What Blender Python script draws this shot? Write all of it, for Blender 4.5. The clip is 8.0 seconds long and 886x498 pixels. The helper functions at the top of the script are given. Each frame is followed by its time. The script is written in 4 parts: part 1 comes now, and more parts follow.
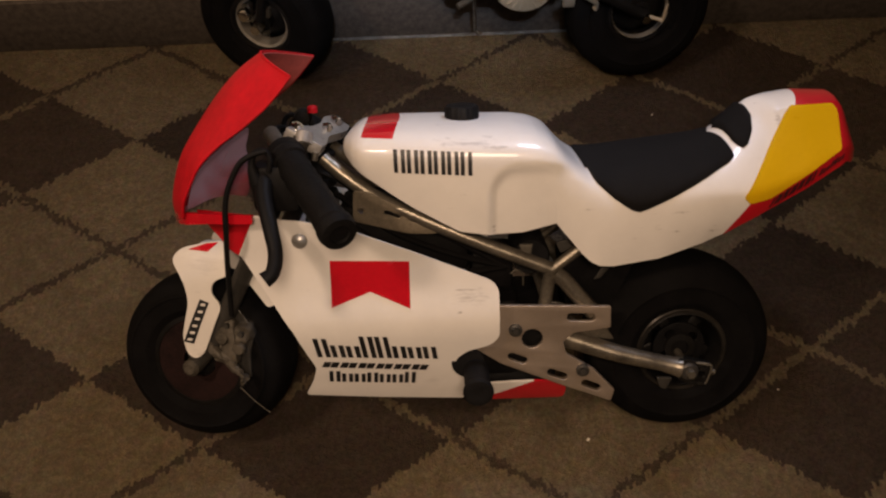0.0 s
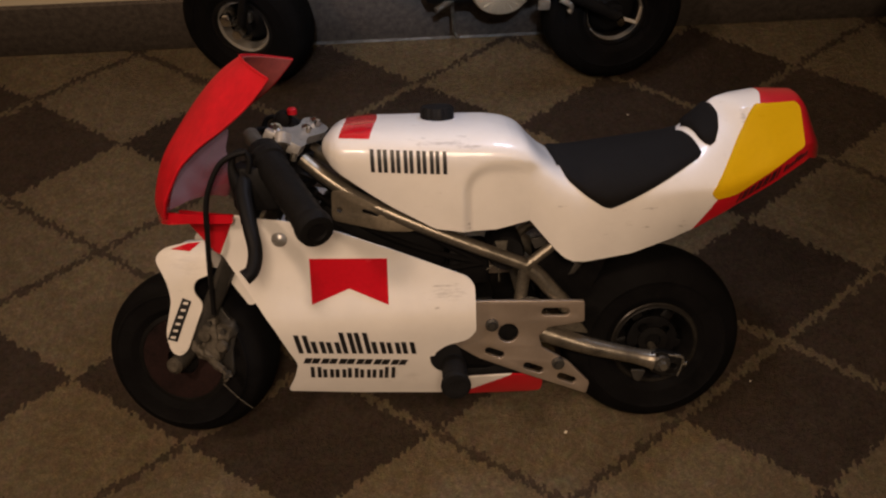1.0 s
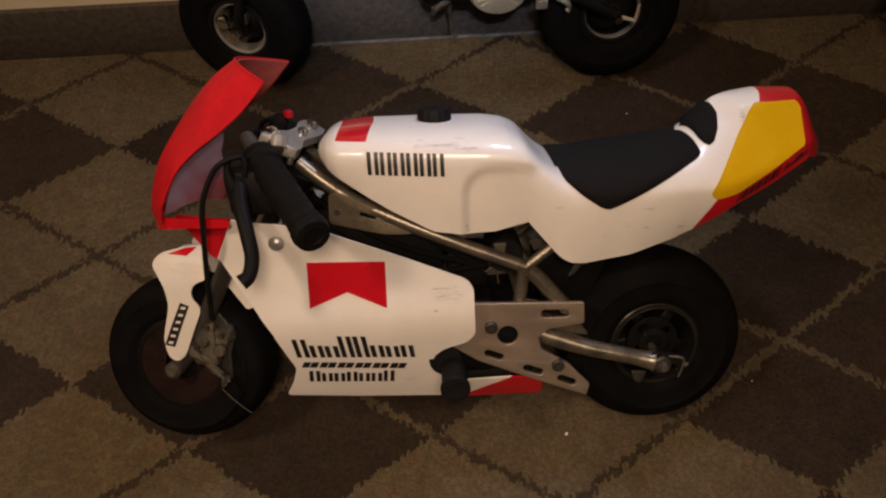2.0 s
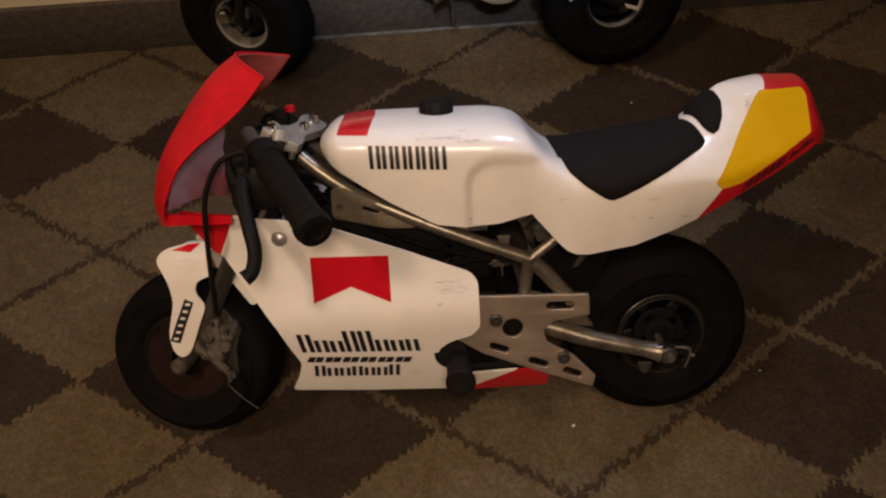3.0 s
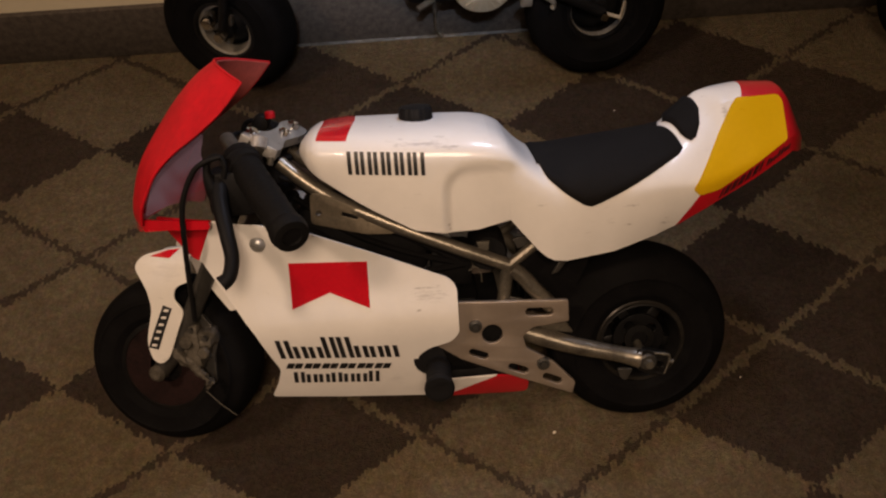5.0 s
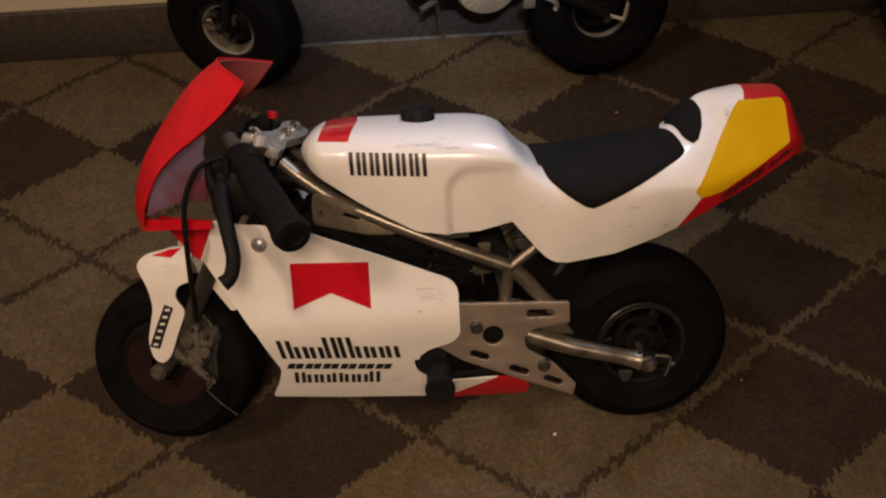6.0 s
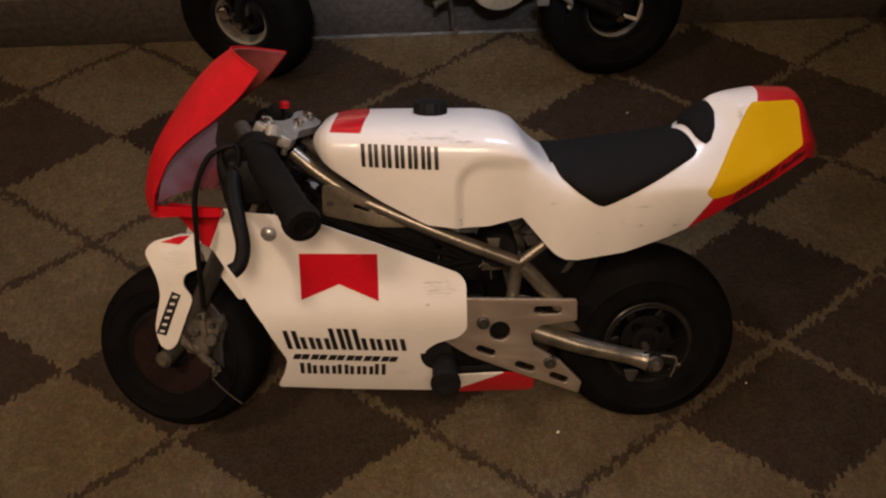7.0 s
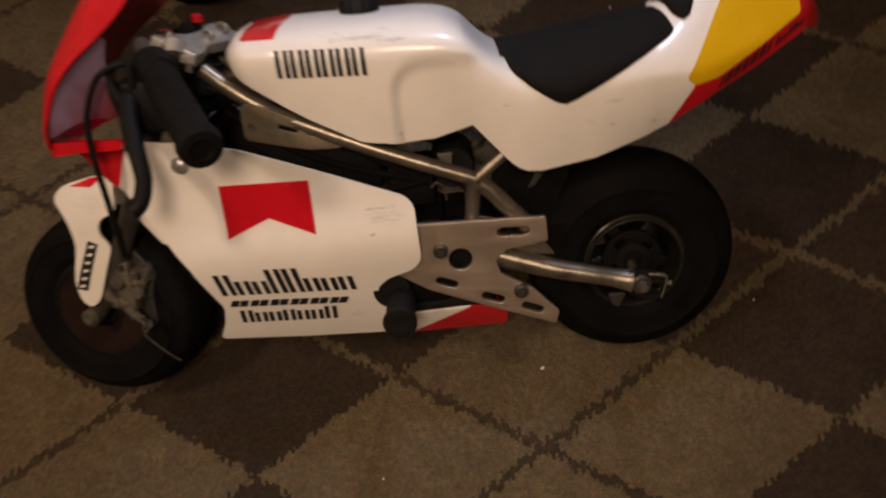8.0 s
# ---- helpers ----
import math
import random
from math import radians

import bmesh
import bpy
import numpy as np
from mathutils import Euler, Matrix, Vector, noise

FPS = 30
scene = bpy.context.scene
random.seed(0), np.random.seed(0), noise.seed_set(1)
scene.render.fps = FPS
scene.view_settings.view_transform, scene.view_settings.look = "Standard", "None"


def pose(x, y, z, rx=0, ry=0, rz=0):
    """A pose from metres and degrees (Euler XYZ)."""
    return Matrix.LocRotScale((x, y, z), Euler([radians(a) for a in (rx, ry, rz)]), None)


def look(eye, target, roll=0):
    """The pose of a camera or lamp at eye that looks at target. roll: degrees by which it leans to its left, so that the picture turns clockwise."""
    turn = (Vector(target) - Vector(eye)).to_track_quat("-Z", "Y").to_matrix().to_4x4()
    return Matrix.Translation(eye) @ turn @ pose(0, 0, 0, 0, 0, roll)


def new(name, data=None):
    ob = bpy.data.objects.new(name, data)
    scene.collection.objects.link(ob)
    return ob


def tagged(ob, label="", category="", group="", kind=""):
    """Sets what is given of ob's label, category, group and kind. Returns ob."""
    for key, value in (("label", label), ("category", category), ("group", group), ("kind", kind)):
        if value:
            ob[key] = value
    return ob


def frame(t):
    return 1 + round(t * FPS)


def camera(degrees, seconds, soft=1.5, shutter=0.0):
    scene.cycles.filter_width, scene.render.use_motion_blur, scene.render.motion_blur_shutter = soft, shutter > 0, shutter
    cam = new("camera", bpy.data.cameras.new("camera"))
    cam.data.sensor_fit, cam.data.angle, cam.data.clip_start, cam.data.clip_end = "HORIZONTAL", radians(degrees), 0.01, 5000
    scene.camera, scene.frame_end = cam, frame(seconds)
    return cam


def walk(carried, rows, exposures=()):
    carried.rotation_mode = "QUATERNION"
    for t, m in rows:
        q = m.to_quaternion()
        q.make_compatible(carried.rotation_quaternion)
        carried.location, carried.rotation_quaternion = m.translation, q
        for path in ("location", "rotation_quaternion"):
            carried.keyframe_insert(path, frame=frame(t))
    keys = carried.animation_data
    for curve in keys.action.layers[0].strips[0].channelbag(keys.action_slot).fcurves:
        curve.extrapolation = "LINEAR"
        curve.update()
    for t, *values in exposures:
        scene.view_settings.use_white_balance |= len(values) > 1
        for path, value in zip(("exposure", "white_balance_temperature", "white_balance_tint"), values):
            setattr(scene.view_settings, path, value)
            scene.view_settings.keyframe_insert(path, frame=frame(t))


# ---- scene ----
cam = camera(57.9, 8.0, 2.2, 0.5)
PATH = [
    (0, (-0.004, -0.385, 1.227), (0.0, 0.637, -0.492), -2.1),
    (0.5, (0.007, -0.403, 1.239), (0.025, 0.615, -0.483), -2.4),
    (1, (0.014, -0.407, 1.246), (0.042, 0.621, -0.469), -1.5),
    (1.5, (0.016, -0.403, 1.245), (0.046, 0.627, -0.469), -1.5),
    (3, (0.026, -0.394, 1.241), (0.027, 0.612, -0.488), -4.0),
    (3.5, (0.028, -0.396, 1.243), (0.03, 0.621, -0.48), -3.8),
    (4, (0.038, -0.4, 1.242), (0.041, 0.623, -0.477), -3.8),
    (4.5, (0.043, -0.4, 1.238), (0.064, 0.625, -0.48), -3.0),
    (6, (0.045, -0.399, 1.239), (0.061, 0.627, -0.477), -2.9),
    (6.5, (0.042, -0.401, 1.238), (0.057, 0.627, -0.478), -1.9),
    (7, (0.035, -0.404, 1.235), (0.046, 0.621, -0.483), -1.6),
    (7.3, (0.046, -0.402, 1.227), (0.045, 0.608, -0.500), -2.0),
    (7.5, (0.06, -0.409, 1.205), (0.055, 0.576, -0.536), -2.4),
    (7.6, (0.052, -0.396, 1.187), (0.058, 0.543, -0.579), -1.6),
    (7.7, (0.056, -0.396, 1.166), (0.062, 0.544, -0.600), -1.8),
    (7.8, (0.081, -0.392, 1.146), (0.061, 0.537, -0.624), -4.3),
    (7.9, (0.117, -0.388, 1.121), (0.054, 0.545, -0.644), -8.1),
    (8, (0.132, -0.362, 1.092), (0.06, 0.544, -0.689), -10.3),
]
walk(cam, [(t, look(eye, target, roll)) for t, eye, target, roll in PATH])

K = 1.2228          # size of the bike's plan units in metres

# ---------------------------------------------------------------- world and lamps
world = bpy.data.worlds.new("world")
scene.world = world
world.use_nodes = True
world.node_tree.nodes["Background"].inputs[0].default_value = (0.02, 0.018, 0.016, 1)
world.node_tree.nodes["Background"].inputs[1].default_value = 0.3


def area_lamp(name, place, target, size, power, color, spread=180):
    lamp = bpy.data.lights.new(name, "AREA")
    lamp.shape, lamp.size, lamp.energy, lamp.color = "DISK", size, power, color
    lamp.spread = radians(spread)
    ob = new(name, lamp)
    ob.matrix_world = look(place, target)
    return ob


area_lamp("warm_ceiling_lamp", (0.05, -0.92, 2.35), (0.06, -0.26, 0), 0.62, 7.2, (1.0, 0.715, 0.500), 80)
area_lamp("warm_room_lamp", (-1.37, -0.23, 2.48), (-0.50, 0.20, 0), 0.30, 16.2, (1.0, 0.705, 0.500), 150)
# Source unseen: added behind the bike to cool the tank top and rear slope.
area_lamp("cool_back_fill", (0.42, 0.82, 1.30), (0.06, 0.34, 0.34), 0.24, 1.5, (0.66, 0.74, 1.0), 75)
# Added narrow beam, source unseen: turns skirting and wall foot bluish.
area_lamp("cool_skirting_fill", (0.08, -1.00, 2.20), (0.03, 0.886, 0.37), 0.10, 0.75, (0.60, 0.74, 1.0), 20)

# ---------------------------------------------------------------- materials


def nodes_of(name):
    m = bpy.data.materials.new(name)
    m.use_nodes = True
    return m, m.node_tree.nodes, m.node_tree.links, m.node_tree.nodes["Principled BSDF"]


def math_node(nt, links, op, a, b=None, c=None):
    n = nt.new("ShaderNodeMath")
    n.operation = op
    for i, v in enumerate((a, b, c)):
        if v is None:
            continue
        if isinstance(v, (int, float)):
            n.inputs[i].default_value = v
        else:
            links.new(v, n.inputs[i])
    return n.outputs[0]


def mix_color(nt, links, fac, a, b):
    n = nt.new("ShaderNodeMix")
    n.data_type = "RGBA"
    for i, v in ((0, fac), (6, a), (7, b)):
        if isinstance(v, (int, float)):
            n.inputs[i].default_value = v
        elif isinstance(v, tuple):
            n.inputs[i].default_value = (*v, 1)
        else:
            links.new(v, n.inputs[i])
    return n.outputs[2]


def noise_node(nt, links, vec, scale, detail=4, rough=0.6):
    n = nt.new("ShaderNodeTexNoise")
    n.inputs["Scale"].default_value, n.inputs["Detail"].default_value = scale, detail
    n.inputs["Roughness"].default_value = rough
    if vec is not None:
        links.new(vec, n.inputs["Vector"])
    return n.outputs["Fac"]


def ramp(nt, links, fac, lo, hi):
    n = nt.new("ShaderNodeMapRange")
    n.inputs[1].default_value, n.inputs[2].default_value = lo, hi
    links.new(fac, n.inputs[0])
    return n.outputs[0]


def plain(name, color, rough=0.5, metal=0.0, vary=0.15, scale=30, bump=0.0, bump_scale=200, coat=0.0, wear=None, spec=0.5):
    """A paint, plastic, rubber or metal with stains at one scale and grain at another."""
    m, nt, links, bsdf = nodes_of(name)
    co = nt.new("ShaderNodeTexCoord").outputs["Object"]
    big = noise_node(nt, links, co, scale)
    fine = noise_node(nt, links, co, scale * 9, 3)
    both = math_node(nt, links, "ADD", math_node(nt, links, "MULTIPLY", big, 0.65), math_node(nt, links, "MULTIPLY", fine, 0.35))
    dark = tuple(c * (1 - vary) for c in color)
    lite = tuple(min(1, c * (1 + vary * 0.6)) for c in color)
    col = mix_color(nt, links, ramp(nt, links, both, 0.3, 0.7), dark, lite)
    if wear:
        spots = ramp(nt, links, noise_node(nt, links, co, scale * 2.3, 6, 0.7), 0.6, 0.72)
        col = mix_color(nt, links, math_node(nt, links, "MULTIPLY", spots, 0.7), col, wear)
    links.new(col, bsdf.inputs["Base Color"])
    bsdf.inputs["Metallic"].default_value = metal
    bsdf.inputs["Specular IOR Level"].default_value = spec
    links.new(math_node(nt, links, "ADD", math_node(nt, links, "MULTIPLY", big, 0.16 if metal < 0.5 else 0.10), rough - 0.08), bsdf.inputs["Roughness"])
    bsdf.inputs["Coat Weight"].default_value = coat
    bsdf.inputs["Coat Roughness"].default_value = 0.08
    if bump:
        b = nt.new("ShaderNodeBump")
        b.inputs["Strength"].default_value, b.inputs["Distance"].default_value = bump, 0.002
        links.new(noise_node(nt, links, co, bump_scale, 3), b.inputs["Height"])
        links.new(b.outputs[0], bsdf.inputs["Normal"])
    return m


WHITE, RED = (0.80, 0.77, 0.73), (0.52, 0.006, 0.016)


def livery(name, lines, smudges=(), base=WHITE):
    """White gloss paint that turns red beyond each straight line (x0, z0, x1, z1) of the side view; scuffs and grime on the white."""
    m, nt, links, bsdf = nodes_of(name)
    co = nt.new("ShaderNodeTexCoord").outputs["Object"]
    sep = nt.new("ShaderNodeSeparateXYZ")
    links.new(co, sep.inputs[0])
    red = None
    for x0, z0, x1, z1 in lines:
        slope = (x1 - x0) / (z1 - z0)
        edge = math_node(nt, links, "MULTIPLY_ADD", sep.outputs[2], slope, (x0 - slope * z0) * K)
        side = math_node(nt, links, "GREATER_THAN", sep.outputs[0], edge) if z1 > z0 else math_node(nt, links, "LESS_THAN", sep.outputs[0], edge)
        red = side if red is None else math_node(nt, links, "MAXIMUM", red, side)
    grime = noise_node(nt, links, co, 14, 6, 0.65)
    white = mix_color(nt, links, ramp(nt, links, grime, 0.35, 0.75), base, tuple(c * 0.91 for c in base))
    stretch = nt.new("ShaderNodeMapping")
    stretch.inputs["Scale"].default_value = (18, 40, 95)
    links.new(co, stretch.inputs[0])
    scuff = ramp(nt, links, noise_node(nt, links, stretch.outputs[0], 1.0, 7, 0.74), 0.645, 0.74)
    white = mix_color(nt, links, math_node(nt, links, "MULTIPLY", scuff, 0.55), white, (0.16, 0.14, 0.13))
    for x, z, rx, rz, much in smudges:
        dx = math_node(nt, links, "MULTIPLY_ADD", sep.outputs[0], 1 / (rx * K), -x / rx)
        dz = math_node(nt, links, "MULTIPLY_ADD", sep.outputs[2], 1 / (rz * K), -z / rz)
        d = math_node(nt, links, "SQRT", math_node(nt, links, "ADD", math_node(nt, links, "MULTIPLY", dx, dx), math_node(nt, links, "MULTIPLY", dz, dz)))
        wear = math_node(nt, links, "SUBTRACT", noise_node(nt, links, stretch.outputs[0], 2.6, 6, 0.8), math_node(nt, links, "MULTIPLY", d, 0.22))
        white = mix_color(nt, links, math_node(nt, links, "MULTIPLY", ramp(nt, links, wear, 0.36, 0.52), much), white, (0.20, 0.17, 0.15))
    col = white
    if red is not None:
        col = mix_color(nt, links, red, white, mix_color(nt, links, ramp(nt, links, grime, 0.3, 0.7), RED, (0.44, 0.005, 0.013)))
    links.new(col, bsdf.inputs["Base Color"])
    links.new(ramp(nt, links, grime, -1.2, 3.2), bsdf.inputs["Roughness"])
    bsdf.inputs["Coat Weight"].default_value, bsdf.inputs["Coat Roughness"].default_value = 0.5, 0.09
    b = nt.new("ShaderNodeBump")
    b.inputs["Strength"].default_value, b.inputs["Distance"].default_value = 0.12, 0.004
    links.new(noise_node(nt, links, co, 22, 2), b.inputs["Height"])
    links.new(b.outputs[0], bsdf.inputs["Normal"])
    return m


def carpet_material():
    """Woven argyle: rhombs of light and dark pile, thin ragged lines where two alike meet, stepped by the tufts."""
    m, nt, links, bsdf = nodes_of("argyle_carpet")
    H, V = 0.198, 0.1236
    co = nt.new("ShaderNodeTexCoord").outputs["Object"]
    jit = nt.new("ShaderNodeTexNoise")
    jit.inputs["Scale"].default_value, jit.inputs["Detail"].default_value = 85, 3
    links.new(co, jit.inputs["Vector"])
    off = nt.new("ShaderNodeVectorMath")
    off.operation = "MULTIPLY_ADD"
    off.inputs[1].default_value, off.inputs[2].default_value = (0.020, 0.016, 0), (-0.010, -0.008, 0)
    links.new(jit.outputs["Color"], off.inputs[0])
    cols = nt.new("ShaderNodeVectorMath")
    cols.operation = "SNAP"
    cols.inputs[1].default_value = (0.0052, 0.030, 1)
    links.new(co, cols.inputs[0])
    tuft = nt.new("ShaderNodeTexWhiteNoise")
    tuft.noise_dimensions = "2D"
    links.new(cols.outputs[0], tuft.inputs["Vector"])
    tooth = nt.new("ShaderNodeCombineXYZ")
    links.new(math_node(nt, links, "MULTIPLY_ADD", tuft.outputs["Value"], 0.0125, -0.00625), tooth.inputs[1])
    teeth = nt.new("ShaderNodeVectorMath")
    links.new(off.outputs[0], teeth.inputs[0]), links.new(tooth.outputs[0], teeth.inputs[1])
    add = nt.new("ShaderNodeVectorMath")
    links.new(co, add.inputs[0]), links.new(teeth.outputs[0], add.inputs[1])
    snap = nt.new("ShaderNodeVectorMath")
    snap.operation = "SNAP"
    snap.inputs[1].default_value = (0.0052, 0.0030, 1)
    links.new(add.outputs[0], snap.inputs[0])
    sep = nt.new("ShaderNodeSeparateXYZ")
    links.new(snap.outputs[0], sep.inputs[0])
    M = lambda op, a, b=None, c=None: math_node(nt, links, op, a, b, c)
    x, y = M("MULTIPLY", sep.outputs[0], 0.5 / H), M("MULTIPLY", sep.outputs[1], 0.5 / V)
    p, q = M("ADD", x, y), M("SUBTRACT", x, y)

    def shade(pp, qq):
        i, j = M("FLOOR", pp), M("FLOOR", qq)
        s, d = M("FLOORED_MODULO", M("ADD", i, j), 4.0), M("FLOORED_MODULO", M("SUBTRACT", i, j), 4.0)
        even = M("LESS_THAN", M("FLOORED_MODULO", s, 2.0), 0.5)
        a = M("MULTIPLY", even, M("COMPARE", s, 2.0, 0.5))
        b = M("MULTIPLY", M("SUBTRACT", 1.0, even), M("COMPARE", d, 1.0, 0.5))
        return M("ADD", a, b)

    here = shade(p, q)
    w = 0.030
    fp, fq = M("SUBTRACT", M("FRACT", p), 0.5), M("SUBTRACT", M("FRACT", q), 0.5)
    near_p, near_q = M("GREATER_THAN", M("ABSOLUTE", fp), 0.5 - w), M("GREATER_THAN", M("ABSOLUTE", fq), 0.5 - w)
    other_p = shade(M("ADD", p, M("MULTIPLY", M("SIGN", fp), 0.1)), q)
    other_q = shade(p, M("ADD", q, M("MULTIPLY", M("SIGN", fq), 0.1)))
    same_p = M("MULTIPLY", near_p, M("COMPARE", here, other_p, 0.1))
    same_q = M("MULTIPLY", near_q, M("COMPARE", here, other_q, 0.1))
    flip = M("MULTIPLY", M("MAXIMUM", same_p, same_q), 0.85)
    dark = M("ABSOLUTE", M("SUBTRACT", here, flip))
    # each rhomb's own shade, pile mottling, tuft grain
    cell = nt.new("ShaderNodeTexWhiteNoise")
    cell.noise_dimensions = "2D"
    comb = nt.new("ShaderNodeCombineXYZ")
    links.new(M("FLOOR", p), comb.inputs[0]), links.new(M("FLOOR", q), comb.inputs[1])
    links.new(comb.outputs[0], cell.inputs["Vector"])
    light = mix_color(nt, links, cell.outputs["Value"], (0.160, 0.123, 0.069), (0.149, 0.119, 0.074))
    deep = mix_color(nt, links, cell.outputs["Value"], (0.043, 0.031, 0.022), (0.062, 0.045, 0.031))
    col = mix_color(nt, links, dark, light, deep)
    blot = noise_node(nt, links, co, 7, 5)
    fine = noise_node(nt, links, co, 420, 3, 0.7)
    mid = noise_node(nt, links, co, 120, 3, 0.7)
    g = M("MULTIPLY", M("MULTIPLY", M("MULTIPLY", M("ADD", M("MULTIPLY", blot, 0.7), 0.65), M("ADD", M("MULTIPLY", noise_node(nt, links, co, 34, 4, 0.65), 0.8), 0.6)), M("ADD", M("MULTIPLY", fine, 1.5), 0.25)), M("ADD", M("MULTIPLY", mid, 1.3), 0.35))
    mul = nt.new("ShaderNodeMix")
    mul.data_type, mul.blend_type = "RGBA", "MULTIPLY"
    mul.inputs[0].default_value = 1
    hue = nt.new("ShaderNodeTexNoise")
    hue.inputs["Scale"].default_value, hue.inputs["Detail"].default_value = 75, 4
    links.new(co, hue.inputs["Vector"])
    soft = nt.new("ShaderNodeVectorMath")
    soft.operation = "MULTIPLY_ADD"
    soft.inputs[1].default_value, soft.inputs[2].default_value = (0.40, 0.36, 0.46), (0.81, 0.81, 0.77)
    links.new(hue.outputs["Color"], soft.inputs[0])
    mul2 = nt.new("ShaderNodeMix")
    mul2.data_type, mul2.blend_type = "RGBA", "MULTIPLY"
    mul2.inputs[0].default_value = 1
    links.new(col, mul2.inputs[6]), links.new(soft.outputs[0], mul2.inputs[7])
    links.new(mul2.outputs[2], mul.inputs[6]), links.new(g, mul.inputs[7])
    links.new(mul.outputs[2], bsdf.inputs["Base Color"])
    bsdf.inputs["Roughness"].default_value = 0.95
    bsdf.inputs["Specular IOR Level"].default_value = 0.1
    b = nt.new("ShaderNodeBump")
    b.inputs["Strength"].default_value, b.inputs["Distance"].default_value = 1.0, 0.007
    links.new(M("ADD", M("ADD", fine, mid), M("MULTIPLY", dark, -0.3)), b.inputs["Height"])
    links.new(b.outputs[0], bsdf.inputs["Normal"])
    return m


CARPET = carpet_material()
WALL = plain("cream_wall_paint", (0.80, 0.72, 0.53), 0.7, vary=0.06, scale=6, bump=0.3, bump_scale=90)
CEIL = plain("ceiling_paint", (0.78, 0.76, 0.72), 0.8, vary=0.05, scale=5, bump=0.2, bump_scale=80)
SKIRT = plain("carpeted_skirting", (0.088, 0.074, 0.061), 0.9, vary=0.5, scale=70, bump=0.8, bump_scale=300, spec=0.05)
BODY = livery("body_paint", [(0.308, 0.292, 0.386, 0.432)], [(0.030, 0.4045, 0.040, 0.0035, 0.45), (0.060, 0.4000, 0.022, 0.0025, 0.5), (0.0545, 0.311, 0.0035, 0.006, 0.6), (0.250, 0.299, 0.007, 0.002, 0.6), (0.362, 0.412, 0.006, 0.012, 0.5)])
FAIR = livery("fairing_paint", [(-0.198, 0.339, -0.2235, 0.290), (0.047, 0.088, 0.099, 0.114)], [(0.026, 0.238, 0.028, 0.010, 0.35), (0.014, 0.2215, 0.005, 0.0030, 0.75), (0.026, 0.247, 0.020, 0.003, 0.55), (-0.02, 0.120, 0.016, 0.010, 0.15)])
# Body white toned down: the guard's weaker light is put into the base colour.
FENDER = livery("dimmed_fender_paint", [], [(-0.27, 0.27, 0.03, 0.02, 0.12), (-0.275, 0.17, 0.02, 0.012, 0.25)], (0.70, 0.665, 0.61))
REDP = plain("red_gloss_paint", RED, 0.25, vary=0.18, scale=20, coat=0.5)
REDIN = plain("red_plastic", (0.58, 0.008, 0.018), 0.50, vary=0.32, scale=9, spec=0.22)
YELLOW = plain("yellow_gloss_vinyl", (0.66, 0.40, 0.003), 0.3, vary=0.07, scale=14, coat=0.25)
BLACKV = plain("black_vinyl_letters", (0.012, 0.012, 0.013), 0.4, vary=0.2)
FOAM = plain("black_seat_foam", (0.0085, 0.0080, 0.0082), 0.8, vary=0.3, scale=40, bump=0.5, bump_scale=500, spec=0.12)
RUBBER = plain("tyre_rubber", (0.0054, 0.0051, 0.0052), 0.74, vary=0.5, scale=18, bump=0.3, bump_scale=160, spec=0.04)
GRIPM = plain("grip_rubber", (0.0075, 0.0072, 0.0074), 0.62, vary=0.35, scale=40, bump=0.5, bump_scale=220, spec=0.10)
BLACKP = plain("black_plastic", (0.0085, 0.0082, 0.0085), 0.52, vary=0.3, scale=30, spec=0.10)
STEEL = plain("bare_steel_tube", (0.225, 0.200, 0.158), 0.36, 0.72, vary=0.6, scale=30, wear=(0.10, 0.08, 0.06))
BARM = plain("dull_bar_steel", (0.16, 0.148, 0.125), 0.45, 0.5, vary=0.35, scale=40)
GUSSET = plain("worn_painted_steel", (0.17, 0.140, 0.098), 0.45, 0.35, vary=0.5, scale=26, wear=(0.07, 0.055, 0.04))
PLATE = plain("brushed_aluminium_plate", (0.385, 0.315, 0.25), 0.5, 0.75, vary=0.12, scale=30)
CHROME = plain("chromed_metal", (0.72, 0.71, 0.70), 0.14, 1.0, vary=0.2, scale=50)
ALLOY = plain("bright_alloy", (0.40, 0.385, 0.36), 0.30, 0.45, vary=0.3, scale=60, bump=0.3, bump_scale=120)
CASTM = plain("cast_alloy", (0.12, 0.108, 0.085), 0.5, 0.5, vary=0.35, scale=35, bump=0.4, bump_scale=150, wear=(0.06, 0.05, 0.04))
RUST = plain("rusted_disc", (0.024, 0.0100, 0.0090), 0.6, 0.6, vary=0.85, scale=26, wear=(0.004, 0.003, 0.003))
ENGINE = plain("oily_black_engine", (0.0048, 0.0046, 0.0048), 0.55, 0.05, vary=0.5, scale=40, bump=0.4, bump_scale=120, spec=0.12)
DARKRIM = plain("black_painted_rim", (0.009, 0.0085, 0.0082), 0.4, 0.2, vary=0.4, scale=40, spec=0.25)
GREYRIM = plain("grey_rim", (0.26, 0.24, 0.20), 0.5, 0.4, vary=0.25, scale=30)
WORNRIM = plain("worn_dark_rim_edge", (0.040, 0.036, 0.031), 0.36, 0.6, vary=0.85, scale=9, wear=(0.008, 0.008, 0.008))
BEIGE = plain("cream_cover", (0.50, 0.43, 0.31), 0.45, 0.3, vary=0.15, scale=30)
STRIP = plain("mottled_pale_strip", (0.15, 0.145, 0.135), 0.7, vary=0.7, scale=40, wear=(0.06, 0.05, 0.04))
RUBBISH = plain("paper_scrap", (0.75, 0.68, 0.55), 0.8, vary=0.1)

